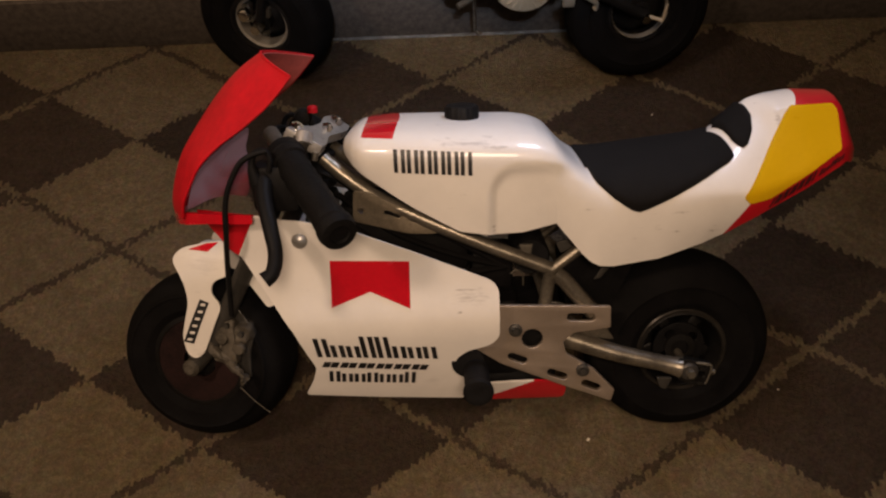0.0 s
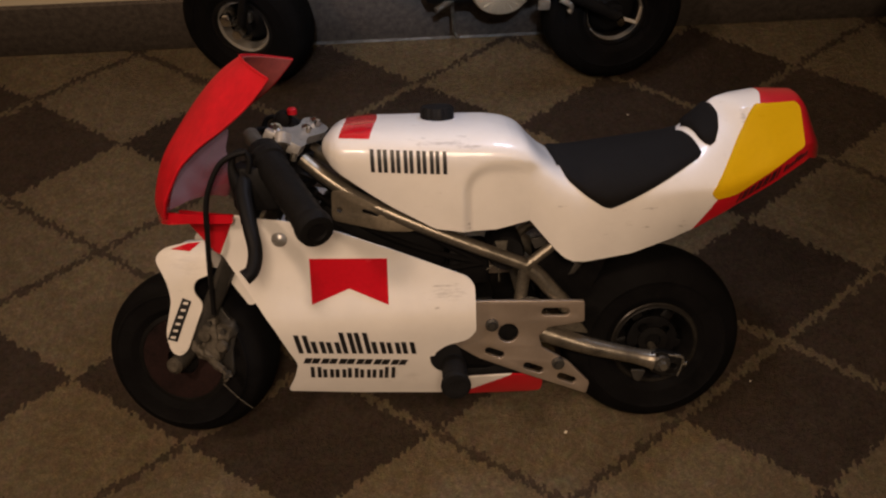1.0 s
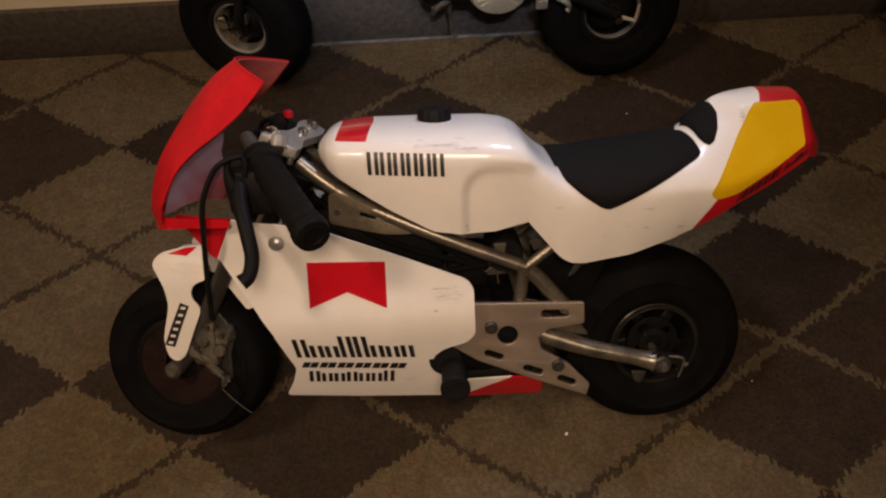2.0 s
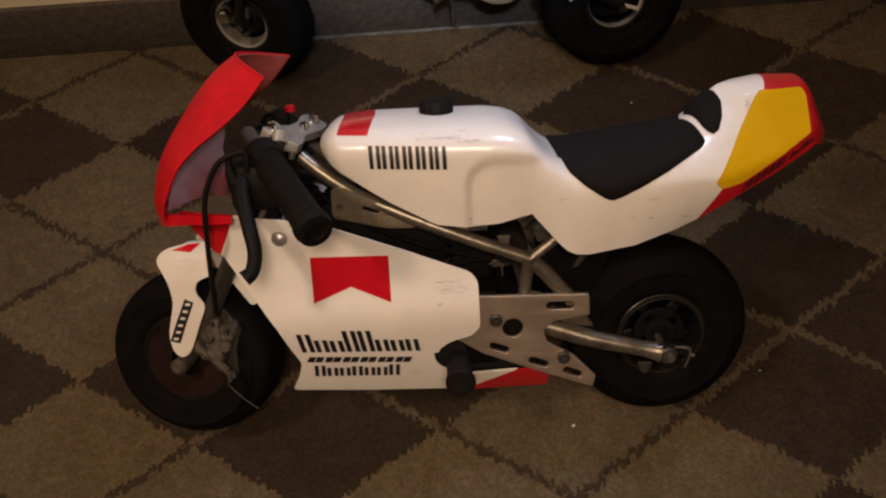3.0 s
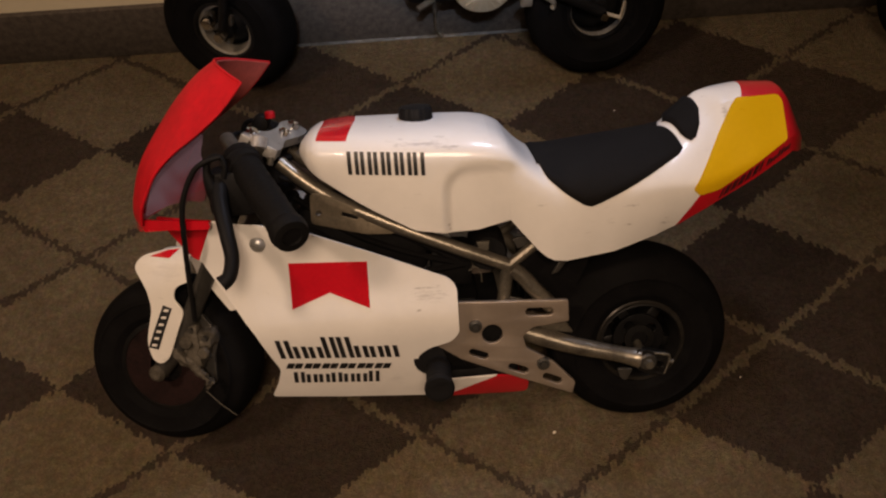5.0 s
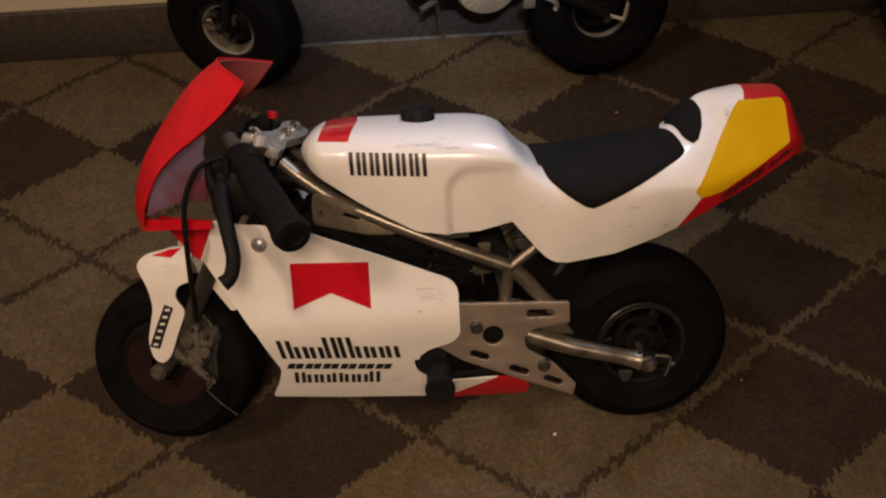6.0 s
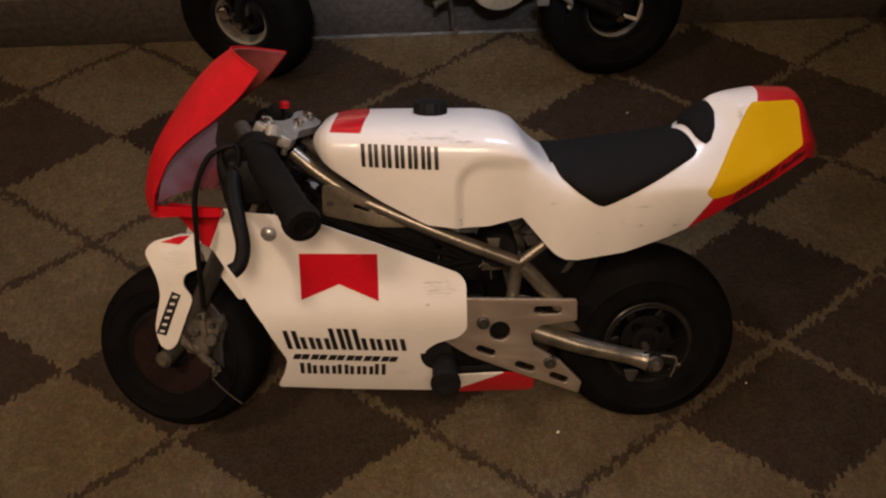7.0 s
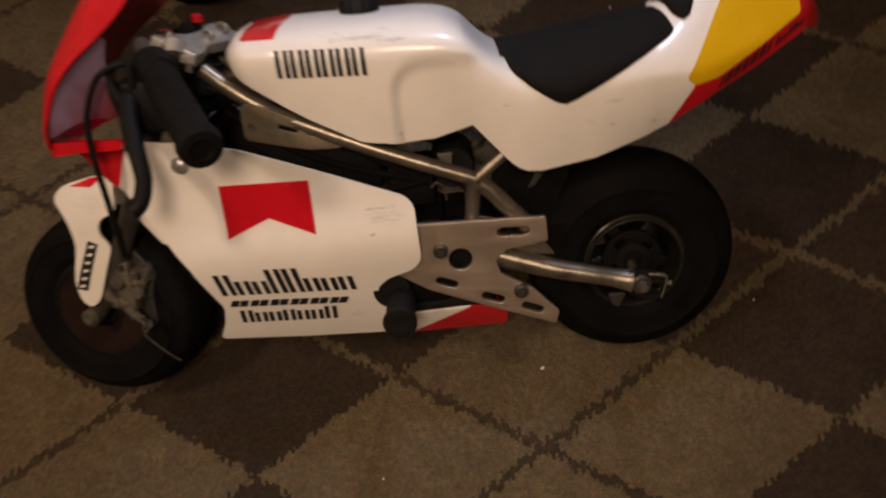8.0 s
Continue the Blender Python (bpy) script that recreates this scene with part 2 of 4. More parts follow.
GRIME = plain("grimy_cast_metal", (0.090, 0.078, 0.060), 0.6, 0.3, vary=0.7, scale=55, bump=1.0, bump_scale=130, wear=(0.018, 0.016, 0.013), spec=0.3)
FORKM = plain("dull_grey_fork", (0.075, 0.070, 0.062), 0.45, 0.6, vary=0.4, scale=30)
# Paler red: light through the thin cowl is put into this colour.
LINING = plain("lit_red_plastic", (0.55, 0.13, 0.115), 0.36, vary=0.30, scale=16, coat=0.2)

# ---------------------------------------------------------------- mesh helpers


def part(name, bm, material, parent=None, label="", smooth=True, angle=40):
    me = bpy.data.meshes.new(name)
    bmesh.ops.recalc_face_normals(bm, faces=bm.faces)
    bm.to_mesh(me)
    bm.free()
    me.materials.append(material)
    if smooth:
        me.shade_smooth()
        me.set_sharp_from_angle(angle=radians(angle))
    ob = new(name, me)
    if parent:
        ob.parent = parent
    return tagged(ob, label)


def thing(name, m, label, category, group="", kind=""):
    ob = new(name)
    ob.empty_display_size = 0.05
    ob.matrix_world = m
    return tagged(ob, label, category, group, kind)


def box_bm(x0, y0, z0, x1, y1, z1, bevel=0.0, bm=None):
    bm = bm or bmesh.new()
    vs = bmesh.ops.create_cube(bm, size=1)["verts"]
    for v in vs:
        v.co = Vector((x0 + (x1 - x0) * (v.co.x + 0.5), y0 + (y1 - y0) * (v.co.y + 0.5), z0 + (z1 - z0) * (v.co.z + 0.5)))
    if bevel:
        es = list({e for v in vs for e in v.link_edges})
        bmesh.ops.bevel(bm, geom=es, offset=bevel, segments=2, profile=0.5, affect="EDGES")
    return bm


def scaled(bm, k=K):
    bmesh.ops.scale(bm, vec=(k, k, k), verts=bm.verts)
    return bm


def moved(bm, m):
    bmesh.ops.transform(bm, matrix=m, verts=bm.verts)
    return bm


def revolve(profile, n=48, m=None, bm=None, closed=False):
    """Turns (radius, along) pairs round the local y axis."""
    bm = bm or bmesh.new()
    m = m or Matrix()
    rings = []
    for r, a in profile:
        if r < 1e-6:
            rings.append([bm.verts.new(m @ Vector((0, a, 0)))])
        else:
            rings.append([bm.verts.new(m @ Vector((r * math.cos(2 * math.pi * i / n), a, r * math.sin(2 * math.pi * i / n)))) for i in range(n)])
    pairs = list(zip(rings, rings[1:])) + ([(rings[-1], rings[0])] if closed else [])
    for A, B in pairs:
        for i in range(n):
            j = (i + 1) % n
            if len(A) == 1 and len(B) == 1:
                continue
            if len(A) == 1:
                bm.faces.new((A[0], B[i], B[j]))
            elif len(B) == 1:
                bm.faces.new((A[i], A[j], B[0]))
            else:
                bm.faces.new((A[i], A[j], B[j], B[i]))
    return bm


def catmull(pts, n=8):
    pts = [Vector(p) for p in pts]
    out = []
    for i in range(len(pts) - 1):
        a, b, c, d = pts[max(i - 1, 0)], pts[i], pts[i + 1], pts[min(i + 2, len(pts) - 1)]
        for k in range(n):
            t = k / n
            out.append(0.5 * ((2 * b) + (c - a) * t + (2 * a - 5 * b + 4 * c - d) * t * t + (3 * b - a - 3 * c + d) * t ** 3))
    return out + [pts[-1]]


def tube(points, radius, n=12, bm=None, curve=6, flat=1.0):
    """A round bar along points; radius is one number or one for each point."""
    bm = bm or bmesh.new()
    line = catmull(points, curve) if curve else [Vector(p) for p in points]
    rads = [radius] * len(line) if isinstance(radius, (int, float)) else list(np.interp(np.linspace(0, 1, len(line)), np.linspace(0, 1, len(radius)), radius))
    rings, side = [], None
    for i, p in enumerate(line):
        way = (line[min(i + 1, len(line) - 1)] - line[max(i - 1, 0)]).normalized()
        if side is None:
            side = way.orthogonal().normalized()
        side = (side - way * side.dot(way)).normalized()
        up = way.cross(side)
        rings.append([bm.verts.new(p + (side * math.cos(2 * math.pi * k / n) + up * math.sin(2 * math.pi * k / n) * flat) * rads[i]) for k in range(n)])
    for A, B in zip(rings, rings[1:]):
        for i in range(n):
            bm.faces.new((A[i], A[(i + 1) % n], B[(i + 1) % n], B[i]))
    bm.faces.new(rings[0][::-1]), bm.faces.new(rings[-1])
    return bm


def rod(a, b, r, n=14, bm=None):
    return tube([a, b], r, n, bm, curve=0)


def rounded(outline, r, n=4):
    """Rounds the corners of a closed outline of (x, z)."""
    out = []
    for i, p in enumerate(outline):
        p, a, b = Vector(p), Vector(outline[i - 1]), Vector(outline[(i + 1) % len(outline)])
        ra, rb = min(r, (a - p).length * 0.45), min(r, (b - p).length * 0.45)
        s, e = p + (a - p).normalized() * ra, p + (b - p).normalized() * rb
        for k in range(n + 1):
            t = k / n
            out.append((1 - t) ** 2 * s + 2 * t * (1 - t) * p + t * t * e)
    return out


def sheet(outline, surf, off=0.0, thick=0.0, step=0.012, far=False):
    """A panel in the side view with the given outline, laid on surf(x, z) = distance from the middle plane."""
    bm = bmesh.new()
    bm.faces.new([bm.verts.new((p[0], 0, p[1])) for p in outline])
    xs, zs = [p[0] for p in outline], [p[1] for p in outline]
    for axis, lo, hi in ((0, min(xs), max(xs)), (2, min(zs), max(zs))):
        c = math.ceil(lo / step) * step + 1e-5
        while c < hi:
            no = (1, 0, 0) if axis == 0 else (0, 0, 1)
            co = (c, 0, 0) if axis == 0 else (0, 0, c)
            bmesh.ops.bisect_plane(bm, geom=bm.verts[:] + bm.edges[:] + bm.faces[:], plane_co=co, plane_no=no, dist=1e-6)
            c += step
    bmesh.ops.remove_doubles(bm, verts=bm.verts, dist=2e-4)
    for v in bm.verts:
        v.co.y = -(surf(v.co.x, v.co.z) + off)
    if thick:
        bmesh.ops.recalc_face_normals(bm, faces=bm.faces)
        if sum(f.normal.y for f in bm.faces) > 0:
            bmesh.ops.reverse_faces(bm, faces=bm.faces)
        bmesh.ops.solidify(bm, geom=bm.faces[:], thickness=thick)
    if far:
        bmesh.ops.scale(bm, vec=(1, -1, 1), verts=bm.verts)
    return bm


def cut_plate(outlines, thick, y, bevel=0.0008):
    """A flat plate in the side view with holes: the first outline is its rim."""
    cu = bpy.data.curves.new("plate_curve", "CURVE")
    cu.dimensions, cu.fill_mode, cu.extrude, cu.bevel_depth = "2D", "BOTH", thick / 2, bevel
    for o in outlines:
        sp = cu.splines.new("POLY")
        sp.points.add(len(o) - 1)
        for pt, p in zip(sp.points, o):
            pt.co = (p[0], p[1], 0, 1)
        sp.use_cyclic_u = True
    tmp = bpy.data.objects.new("plate_tmp", cu)
    me = bpy.data.meshes.new_from_object(tmp)
    bm = bmesh.new()
    bm.from_mesh(me)
    bpy.data.objects.remove(tmp)
    bpy.data.meshes.remove(me)
    bmesh.ops.remove_doubles(bm, verts=bm.verts, dist=1e-6)
    return moved(bm, Matrix.Translation((0, y, 0)) @ Matrix.Rotation(radians(90), 4, "X"))


def roughened(bm, amount, scale, cuts=2):
    """Uneven cast or dirty surface: subdivided and pushed in and out."""
    bmesh.ops.subdivide_edges(bm, edges=[e for e in bm.edges if e.calc_length() > 0.006], cuts=cuts, use_grid_fill=True)
    bm.normal_update()
    shift = [v.normal * amount * noise.fractal(v.co * scale, 0.8, 2.0, 3) for v in bm.verts]
    for v, d in zip(bm.verts, shift):
        v.co += d
    return bm


def circle(cx, cz, r, n=20):
    return [(cx + r * math.cos(2 * math.pi * i / n), cz + r * math.sin(2 * math.pi * i / n)) for i in range(n)]


def slot(x0, z0, x1, z1, r, n=6):
    a = math.atan2(z1 - z0, x1 - x0)
    out = [(x1 + r * math.cos(a - math.pi / 2 + math.pi * i / n), z1 + r * math.sin(a - math.pi / 2 + math.pi * i / n)) for i in range(n + 1)]
    return out + [(x0 + r * math.cos(a + math.pi / 2 + math.pi * i / n), z0 + r * math.sin(a + math.pi / 2 + math.pi * i / n)) for i in range(n + 1)]


# ---------------------------------------------------------------- the room
def wall(name, x0, y0, x1, y1, z1=2.6):
    return tagged(part(name, box_bm(x0, y0, 0, x1, y1, z1), WALL, smooth=False), "cream painted plaster wall", "wall", kind="structure")


bm = bmesh.new()
bmesh.ops.create_grid(bm, x_segments=60, y_segments=60, size=1)
for v in bm.verts:
    v.co = Vector((0.0 + v.co.x * 3.4, -1.55 + v.co.y * 2.45, 0.0))
tagged(part("floor", bm, CARPET), "brown argyle carpet with light and dark rhombs", "carpet", kind="structure")
tagged(part("floor_base", box_bm(-3.4, -4.0, -0.1, 3.4, 0.9, -0.004), SKIRT, smooth=False), "plain dark floor slab under the carpet", "floor", kind="structure")
wall("wall_north", -3.4, 0.886, 3.4, 1.0)
wall("wall_south", -3.4, -4.1, 3.4, -4.0)
wall("wall_west", -3.5, -4.0, -3.4, 0.886)
wall("wall_east", 3.4, -4.0, 3.5, 0.886)
tagged(part("ceiling", box_bm(-3.5, -4.1, 2.6, 3.5, 1.0, 2.7), CEIL, smooth=False), "plain white ceiling", "ceiling", kind="structure")
tagged(part("baseboard", box_bm(-3.4, 0.872, 0.0, 3.4, 0.8855, 0.127, 0.003), SKIRT), "dark brown carpeted skirting along the wall", "baseboard", kind="structure")

# Thin pale line where skirting and carpet meet.
tagged(part("trim", box_bm(-0.22, 0.8655, 0.0, 0.40, 0.8718, 0.0036, 0.001), STRIP), "thin pale mottled strip along the foot of the skirting", "trim", kind="structure")

# ---------------------------------------------------------------- the racing pocket bike
bike = thing("pocket_bike", pose(0, 0.0013, -0.0136, -39), "white and red racing pocket bike leaning over on the carpet", "motorcycle")

# tank, seat and tail in one shell: x, top, shoulder height, half width, roundness, lower half width, bottom
STATIONS = np.array([
    (-0.106, 0.398, 0.394, 0.016, 2.0, 0.014),
    (-0.101, 0.4085, 0.393, 0.044, 2.2, 0.040),
    (-0.087, 0.4185, 0.391, 0.064, 2.4, 0.058),
    (-0.050, 0.4205, 0.387, 0.0750, 2.7, 0.068),
    (0.015, 0.4185, 0.384, 0.0800, 2.8, 0.072),
    (0.080, 0.4160, 0.381, 0.0825, 2.8, 0.074),
    (0.102, 0.4120, 0.377, 0.0825, 3.0, 0.074),
    (0.120, 0.403, 0.368, 0.0820, 3.6, 0.073),
    (0.132, 0.387, 0.352, 0.0810, 4.4, 0.071),
    (0.145, 0.375, 0.343, 0.080, 4.4, 0.069),
    (0.158, 0.368, 0.337, 0.079, 3.2, 0.068),
    (0.178, 0.372, 0.330, 0.079, 2.3, 0.067),
    (0.240, 0.380, 0.335, 0.079, 2.0, 0.064),
    (0.298, 0.388, 0.340, 0.077, 1.7, 0.056),
    (0.322, 0.410, 0.340, 0.076, 1.45, 0.060),
    (0.340, 0.428, 0.342, 0.074, 1.35, 0.064),
    (0.390, 0.4350, 0.360, 0.066, 1.3, 0.062),
    (0.433, 0.4325, 0.382, 0.053, 1.4, 0.053),
    (0.441, 0.4120, 0.380, 0.046, 1.5, 0.046),
    (0.450, 0.3960, 0.376, 0.035, 1.6, 0.035),
    (0.458, 0.3830, 0.370, 0.020, 1.7, 0.020),
    (0.463, 0.3720, 0.366, 0.008, 1.8, 0.008),
])
BOTTOM = np.array([(-0.106, 0.389), (-0.096, 0.381), (-0.082, 0.371), (-0.030, 0.336), (0.017, 0.309), (0.054, 0.303), (0.085, 0.304), (0.1215, 0.3125), (0.151, 0.275),
                   (0.160, 0.266), (0.170, 0.2610), (0.184, 0.2595), (0.236, 0.266), (0.286, 0.280), (0.309, 0.290), (0.348, 0.315), (0.393, 0.340), (0.435, 0.364), (0.463, 0.3545)])


def body_at(x):
    """Top, shoulder, half width, roundness, lower half width and bottom of the section at x, smoothed along the bike."""
    acc = np.zeros(6)
    for dx, w in ((-0.006, 0.25), (0, 0.5), (0.006, 0.25)):
        acc[:5] += w * np.array([np.interp(x + dx, STATIONS[:, 0], STATIONS[:, c]) for c in range(1, 6)])
    acc[5] = np.interp(x, BOTTOM[:, 0], BOTTOM[:, 1])
    return acc


def knee(x, z):
    """Depth of the knee hollow in the tank's side: a corner of radius r, stepping in softly."""
    r, dx, dz = 0.036, x - 0.046, 0.3835 - z
    d = r - math.hypot(r - dx, r - dz) if dx < r and dz < r else min(dx, dz)
    s = max(0.0, min(1.0, d / 0.013))
    return 0.0055 * s * s * (3 - 2 * s) * max(0.0, min(1.0, (0.165 - x) / 0.055))


CREASE = 0.857
TAIL_STEPS = (1, 0.995, 0.98, 0.96, 0.935, 0.91, 0.885, 0.868, CREASE, 0.846, 0.82, 0.72, 0.58, 0.43, 0.28, 0.14, 0)


def tail_share(x):
    """How far the section at x has turned from the rounded seat into the creased tail."""
    s = max(0.0, min(1.0, (x - 0.340) / 0.024))
    return s * s * (3 - 2 * s)


def creased(hw, t):
    """Half width of the tail at share t of its upper height: a flat flank, a crease, a low roof."""
    if t < CREASE:
        return hw * (1 - 0.50 * t / CREASE)
    return hw * 0.50 * max(0.0, (1 - t) / (1 - CREASE)) ** 0.45


def body_side(x, z):
    top, zs, hw, e, wb, bot = body_at(x)
    if z >= zs:
        t = min(1.0, (z - zs) / max(top - zs, 1e-4))
        w = hw * max(0.0, 1 - t ** e) ** (1 / e)
        w += (creased(hw, t) - w) * tail_share(x)
    else:
        t = min(1.0, (zs - z) / max(zs - bot, 1e-4))
        w = hw + (wb - hw) * t ** 1.6
    return w - knee(x, z)


def body_ring(x, n_up=16, n_low=14):
    top, zs, hw, e, wb, bot = body_at(x)
    half = []
    for i in range(n_up + 1):
        a = math.pi / 2 * (1 - i / n_up)
        share = tail_share(x)
        t = math.sin(a) ** (2 / e) * (1 - share) + TAIL_STEPS[i] * share
        z = zs + (top - zs) * t
        w = body_side(x, z) + knee(x, z) if i else 0.0
        half.append((w - (knee(x, z) if w > 0.02 else 0), z))
    for i in range(1, n_low + 1):
        t = i / n_low
        z = zs + (bot - zs) * t
        half.append((hw + (wb - hw) * t ** 1.6 - knee(x, z), z))
    half.append((wb * 0.93, bot + 0.001))
    return [(-w, z) for w, z in half[::-1]] + half[1:]


bm = bmesh.new()
xs = np.concatenate([np.linspace(-0.106, -0.08, 10), np.linspace(-0.077, 0.0385, 30), np.linspace(0.041, 0.1215, 42), np.linspace(0.1245, 0.435, 76), np.linspace(0.438, 0.463, 14)])
rows = [[bm.verts.new((x, w, z)) for w, z in body_ring(x)] for x in xs]
for A, B in zip(rows, rows[1:]):
    for i in range(len(A) - 1):
        bm.faces.new((A[i], A[i + 1], B[i + 1], B[i]))
bm.faces.new(rows[0]), bm.faces.new(rows[-1][::-1])
bmesh.ops.remove_doubles(bm, verts=bm.verts, dist=5e-5)
body = part("tank_and_seat_shell", scaled(bm), BODY, bike, "glossy white tank and seat shell with red tail")


def drape(x0, x1, low, off, nx=40, n=32, slant0=0.0, slant1=0.0):
    """A pad lying over the shell from side to side, its lower edge at low(x), its ends slanting by height."""
    bm = bmesh.new()
    rows = []
    for k in range(nx + 1):
        u = k / nx
        row = []
        for i in range(n + 1):
            v = 1 - abs(2 * i / n - 1)          # 0 at the lower edges, 1 on the middle line
            xb = x0 + (x1 - x0) * u
            x = xb + (slant0 * (1 - u) + slant1 * u) * v
            top, zs, hw, e, wb, bot = body_at(x)
            zl = min(low(xb), top - 0.002)
            a0 = math.asin(min(1.0, max(0.0, (zl - zs) / (top - zs))) ** (e / 2)) if zl > zs else 0.0
            below = max(0.0, zs - zl)
            arc = below + (math.pi / 2 - a0) * 0.06
            s = v * arc
            if s < below:
                z = zl + s
                w, nw, nz = body_side(x, z), 1.0, 0.15
            else:
                a = a0 + (s - below) / 0.06
                w, z = hw * max(0.0, math.cos(a)) ** (2 / e), zs + (top - zs) * math.sin(a) ** (2 / e)
                nw, nz = math.cos(a) ** (2 - 2 / e) / hw if a < 1.5707 else 0.0, math.sin(a) ** (2 - 2 / e) / (top - zs)
            nl = math.hypot(nw, nz) or 1.0
            o = off * (0.2 + 0.8 * min(1.0, min(k, nx - k) / 2, min(i, n - i) / 1.5))
            side = -1 if i < n / 2 else 1
            row.append(bm.verts.new((x, side * (w + nw / nl * o), z + nz / nl * o)))
        rows.append(row)
    for A, B in zip(rows, rows[1:]):
        for i in range(n):
            bm.faces.new((A[i], A[i + 1], B[i + 1], B[i]))
    return bm


seat_low = lambda x: float(np.interp(x, [0.153, 0.161, 0.180, 0.200, 0.208, 0.218, 0.303, 0.309, 0.312], [0.376, 0.358, 0.341, 0.327, 0.3245, 0.328, 0.3675, 0.371, 0.376]))
part("seat_pad", scaled(drape(0.153, 0.3130, seat_low, 0.0045, 46, 36, 0.0, -0.014)), FOAM, body, "black foam seat pad", angle=60)
back_low = lambda x: float(np.interp(x, [0.314, 0.318, 0.323, 0.329, 0.335, 0.338], [0.388, 0.384, 0.382, 0.386, 0.398, 0.412]))
part("back_pad", scaled(drape(0.314, 0.338, back_low, 0.005, 16, 30, -0.010, -0.006)), FOAM, body, "small black foam back pad", angle=60)

yellow = rounded([(0.319, 0.335), (0.327, 0.327), (0.350, 0.332), (0.4265, 0.379), (0.4270, 0.4165), (0.4225, 0.4238), (0.3750, 0.4238), (0.3675, 0.4150)], 0.0035)
for far in (False, True):
    part("number_panel", scaled(sheet(yellow, body_side, 0.0013, 0.0008, 0.006, far)), YELLOW, body, "plain yellow number panel")
part("tank_stripe", scaled(drape(-0.0835, -0.0495, lambda x: 0.4105, 0.0008, 10, 24, 0.004, 0.006)), REDP, body, "red sticker on the tank top")


def letter_bars(x0, z0, x1, z1, height, tall, surf, material, parent, slant=0.0, off=0.0009, strokes=2, fill=0.27):
    """A row of plain upright bars, the size and colour of lettering; tall gives each pair's height."""
    count = len(tall)
    step = 1 / count
    for i, h1 in enumerate(tall):
        for s in range(strokes):
            a = i * step + step * (0.06 + s * (0.86 - fill) / max(strokes - 1, 1))
            b = a + step * fill
            quad = [(x0 + (x1 - x0) * t + slant * h * height, z0 + (z1 - z0) * t + h * height) for t, h in ((a, 0), (b, 0), (b, h1), (a, h1))]
            part("lettering_bar", scaled(sheet(quad, surf, off, 0.0004, 0.01)), material, parent)


letter_bars(-0.050, 0.3775, 0.033, 0.3725, 0.0245, [1] * 6, body_side, BLACKV, body, fill=0.30)
letter_bars(0.350, 0.3195, 0.3965, 0.3475, 0.0120, [1] * 6, body_side, BLACKV, body, 0.3, 0.0012)
letter_bars(0.402, 0.3510, 0.431, 0.3690, 0.0068, [1.2, 0.8, 0.8, 1.2, 1.2, 0.8, 0.8], body_side, BLACKV, body, 0.3, 0.0012, 1, 0.6)

cap = bmesh.new()
rings = []
for r, z in ((0.0165, 0.0), (0.0187, 0.002), (0.0187, 0.014), (0.0168, 0.017), (0.010, 0.0176)):
    rings.append([cap.verts.new((r * (1 + 0.028 * math.cos(14 * 2 * math.pi * i / 84)) * math.cos(2 * math.pi * i / 84), r * (1 + 0.028 * math.cos(14 * 2 * math.pi * i / 84)) * math.sin(2 * math.pi * i / 84), z)) for i in range(84)])
for A, B in zip(rings, rings[1:]):
    for i in range(84):
        cap.faces.new((A[i], A[(i + 1) % 84], B[(i + 1) % 84], B[i]))
cap.faces.new(rings[0][::-1]), cap.faces.new(rings[-1])
part("fuel_cap", scaled(moved(cap, Matrix.Translation((0.025, 0, 0.4145)))), BLACKP, body, "black ribbed fuel cap")

# ---- fairing


def fair_side(x, z):
    w = float(np.interp(z, [0.075, 0.085, 0.11, 0.14, 0.17, 0.195, 0.215, 0.25, 0.285, 0.345], [0.030, 0.038, 0.052, 0.066, 0.078, 0.087, 0.090, 0.086, 0.085, 0.095]))
    front = max(0.0, min(1.0, (-0.165 - x) / 0.11))
    w -= 0.045 * front ** 1.3
    return w


upper = rounded([(-0.268, 0.3400), (-0.199, 0.3400), (-0.148, 0.334), (-0.095, 0.320), (-0.027, 0.290), (0.050, 0.2565), (0.0575, 0.246), (0.0575, 0.188), (0.048, 0.176), (0.022, 0.168), (0.008, 0.156),
                 (0.010, 0.143), (0.018, 0.132), (0.0185, 0.0845), (-0.081, 0.0930), (-0.1705, 0.1035), (-0.158, 0.128), (-0.151, 0.150), (-0.169, 0.203), (-0.186, 0.232), (-0.222, 0.290), (-0.230, 0.292)], 0.006)
upper_far = rounded([(-0.196, 0.322), (-0.148, 0.322), (-0.095, 0.312), (-0.027, 0.285), (0.050, 0.2565), (0.0575, 0.246), (0.0575, 0.188), (0.022, 0.168), (0.018, 0.132), (0.0185, 0.0845), (-0.081, 0.0930),
                     (-0.1705, 0.1035), (-0.158, 0.128), (-0.151, 0.150), (-0.169, 0.203), (-0.186, 0.232)], 0.006)
belly = rounded([(0.0195, 0.081), (0.0195, 0.112), (0.049, 0.113), (0.100, 0.114), (0.130, 0.111), (0.139, 0.100), (0.1375, 0.082), (0.132, 0.0785)], 0.006)
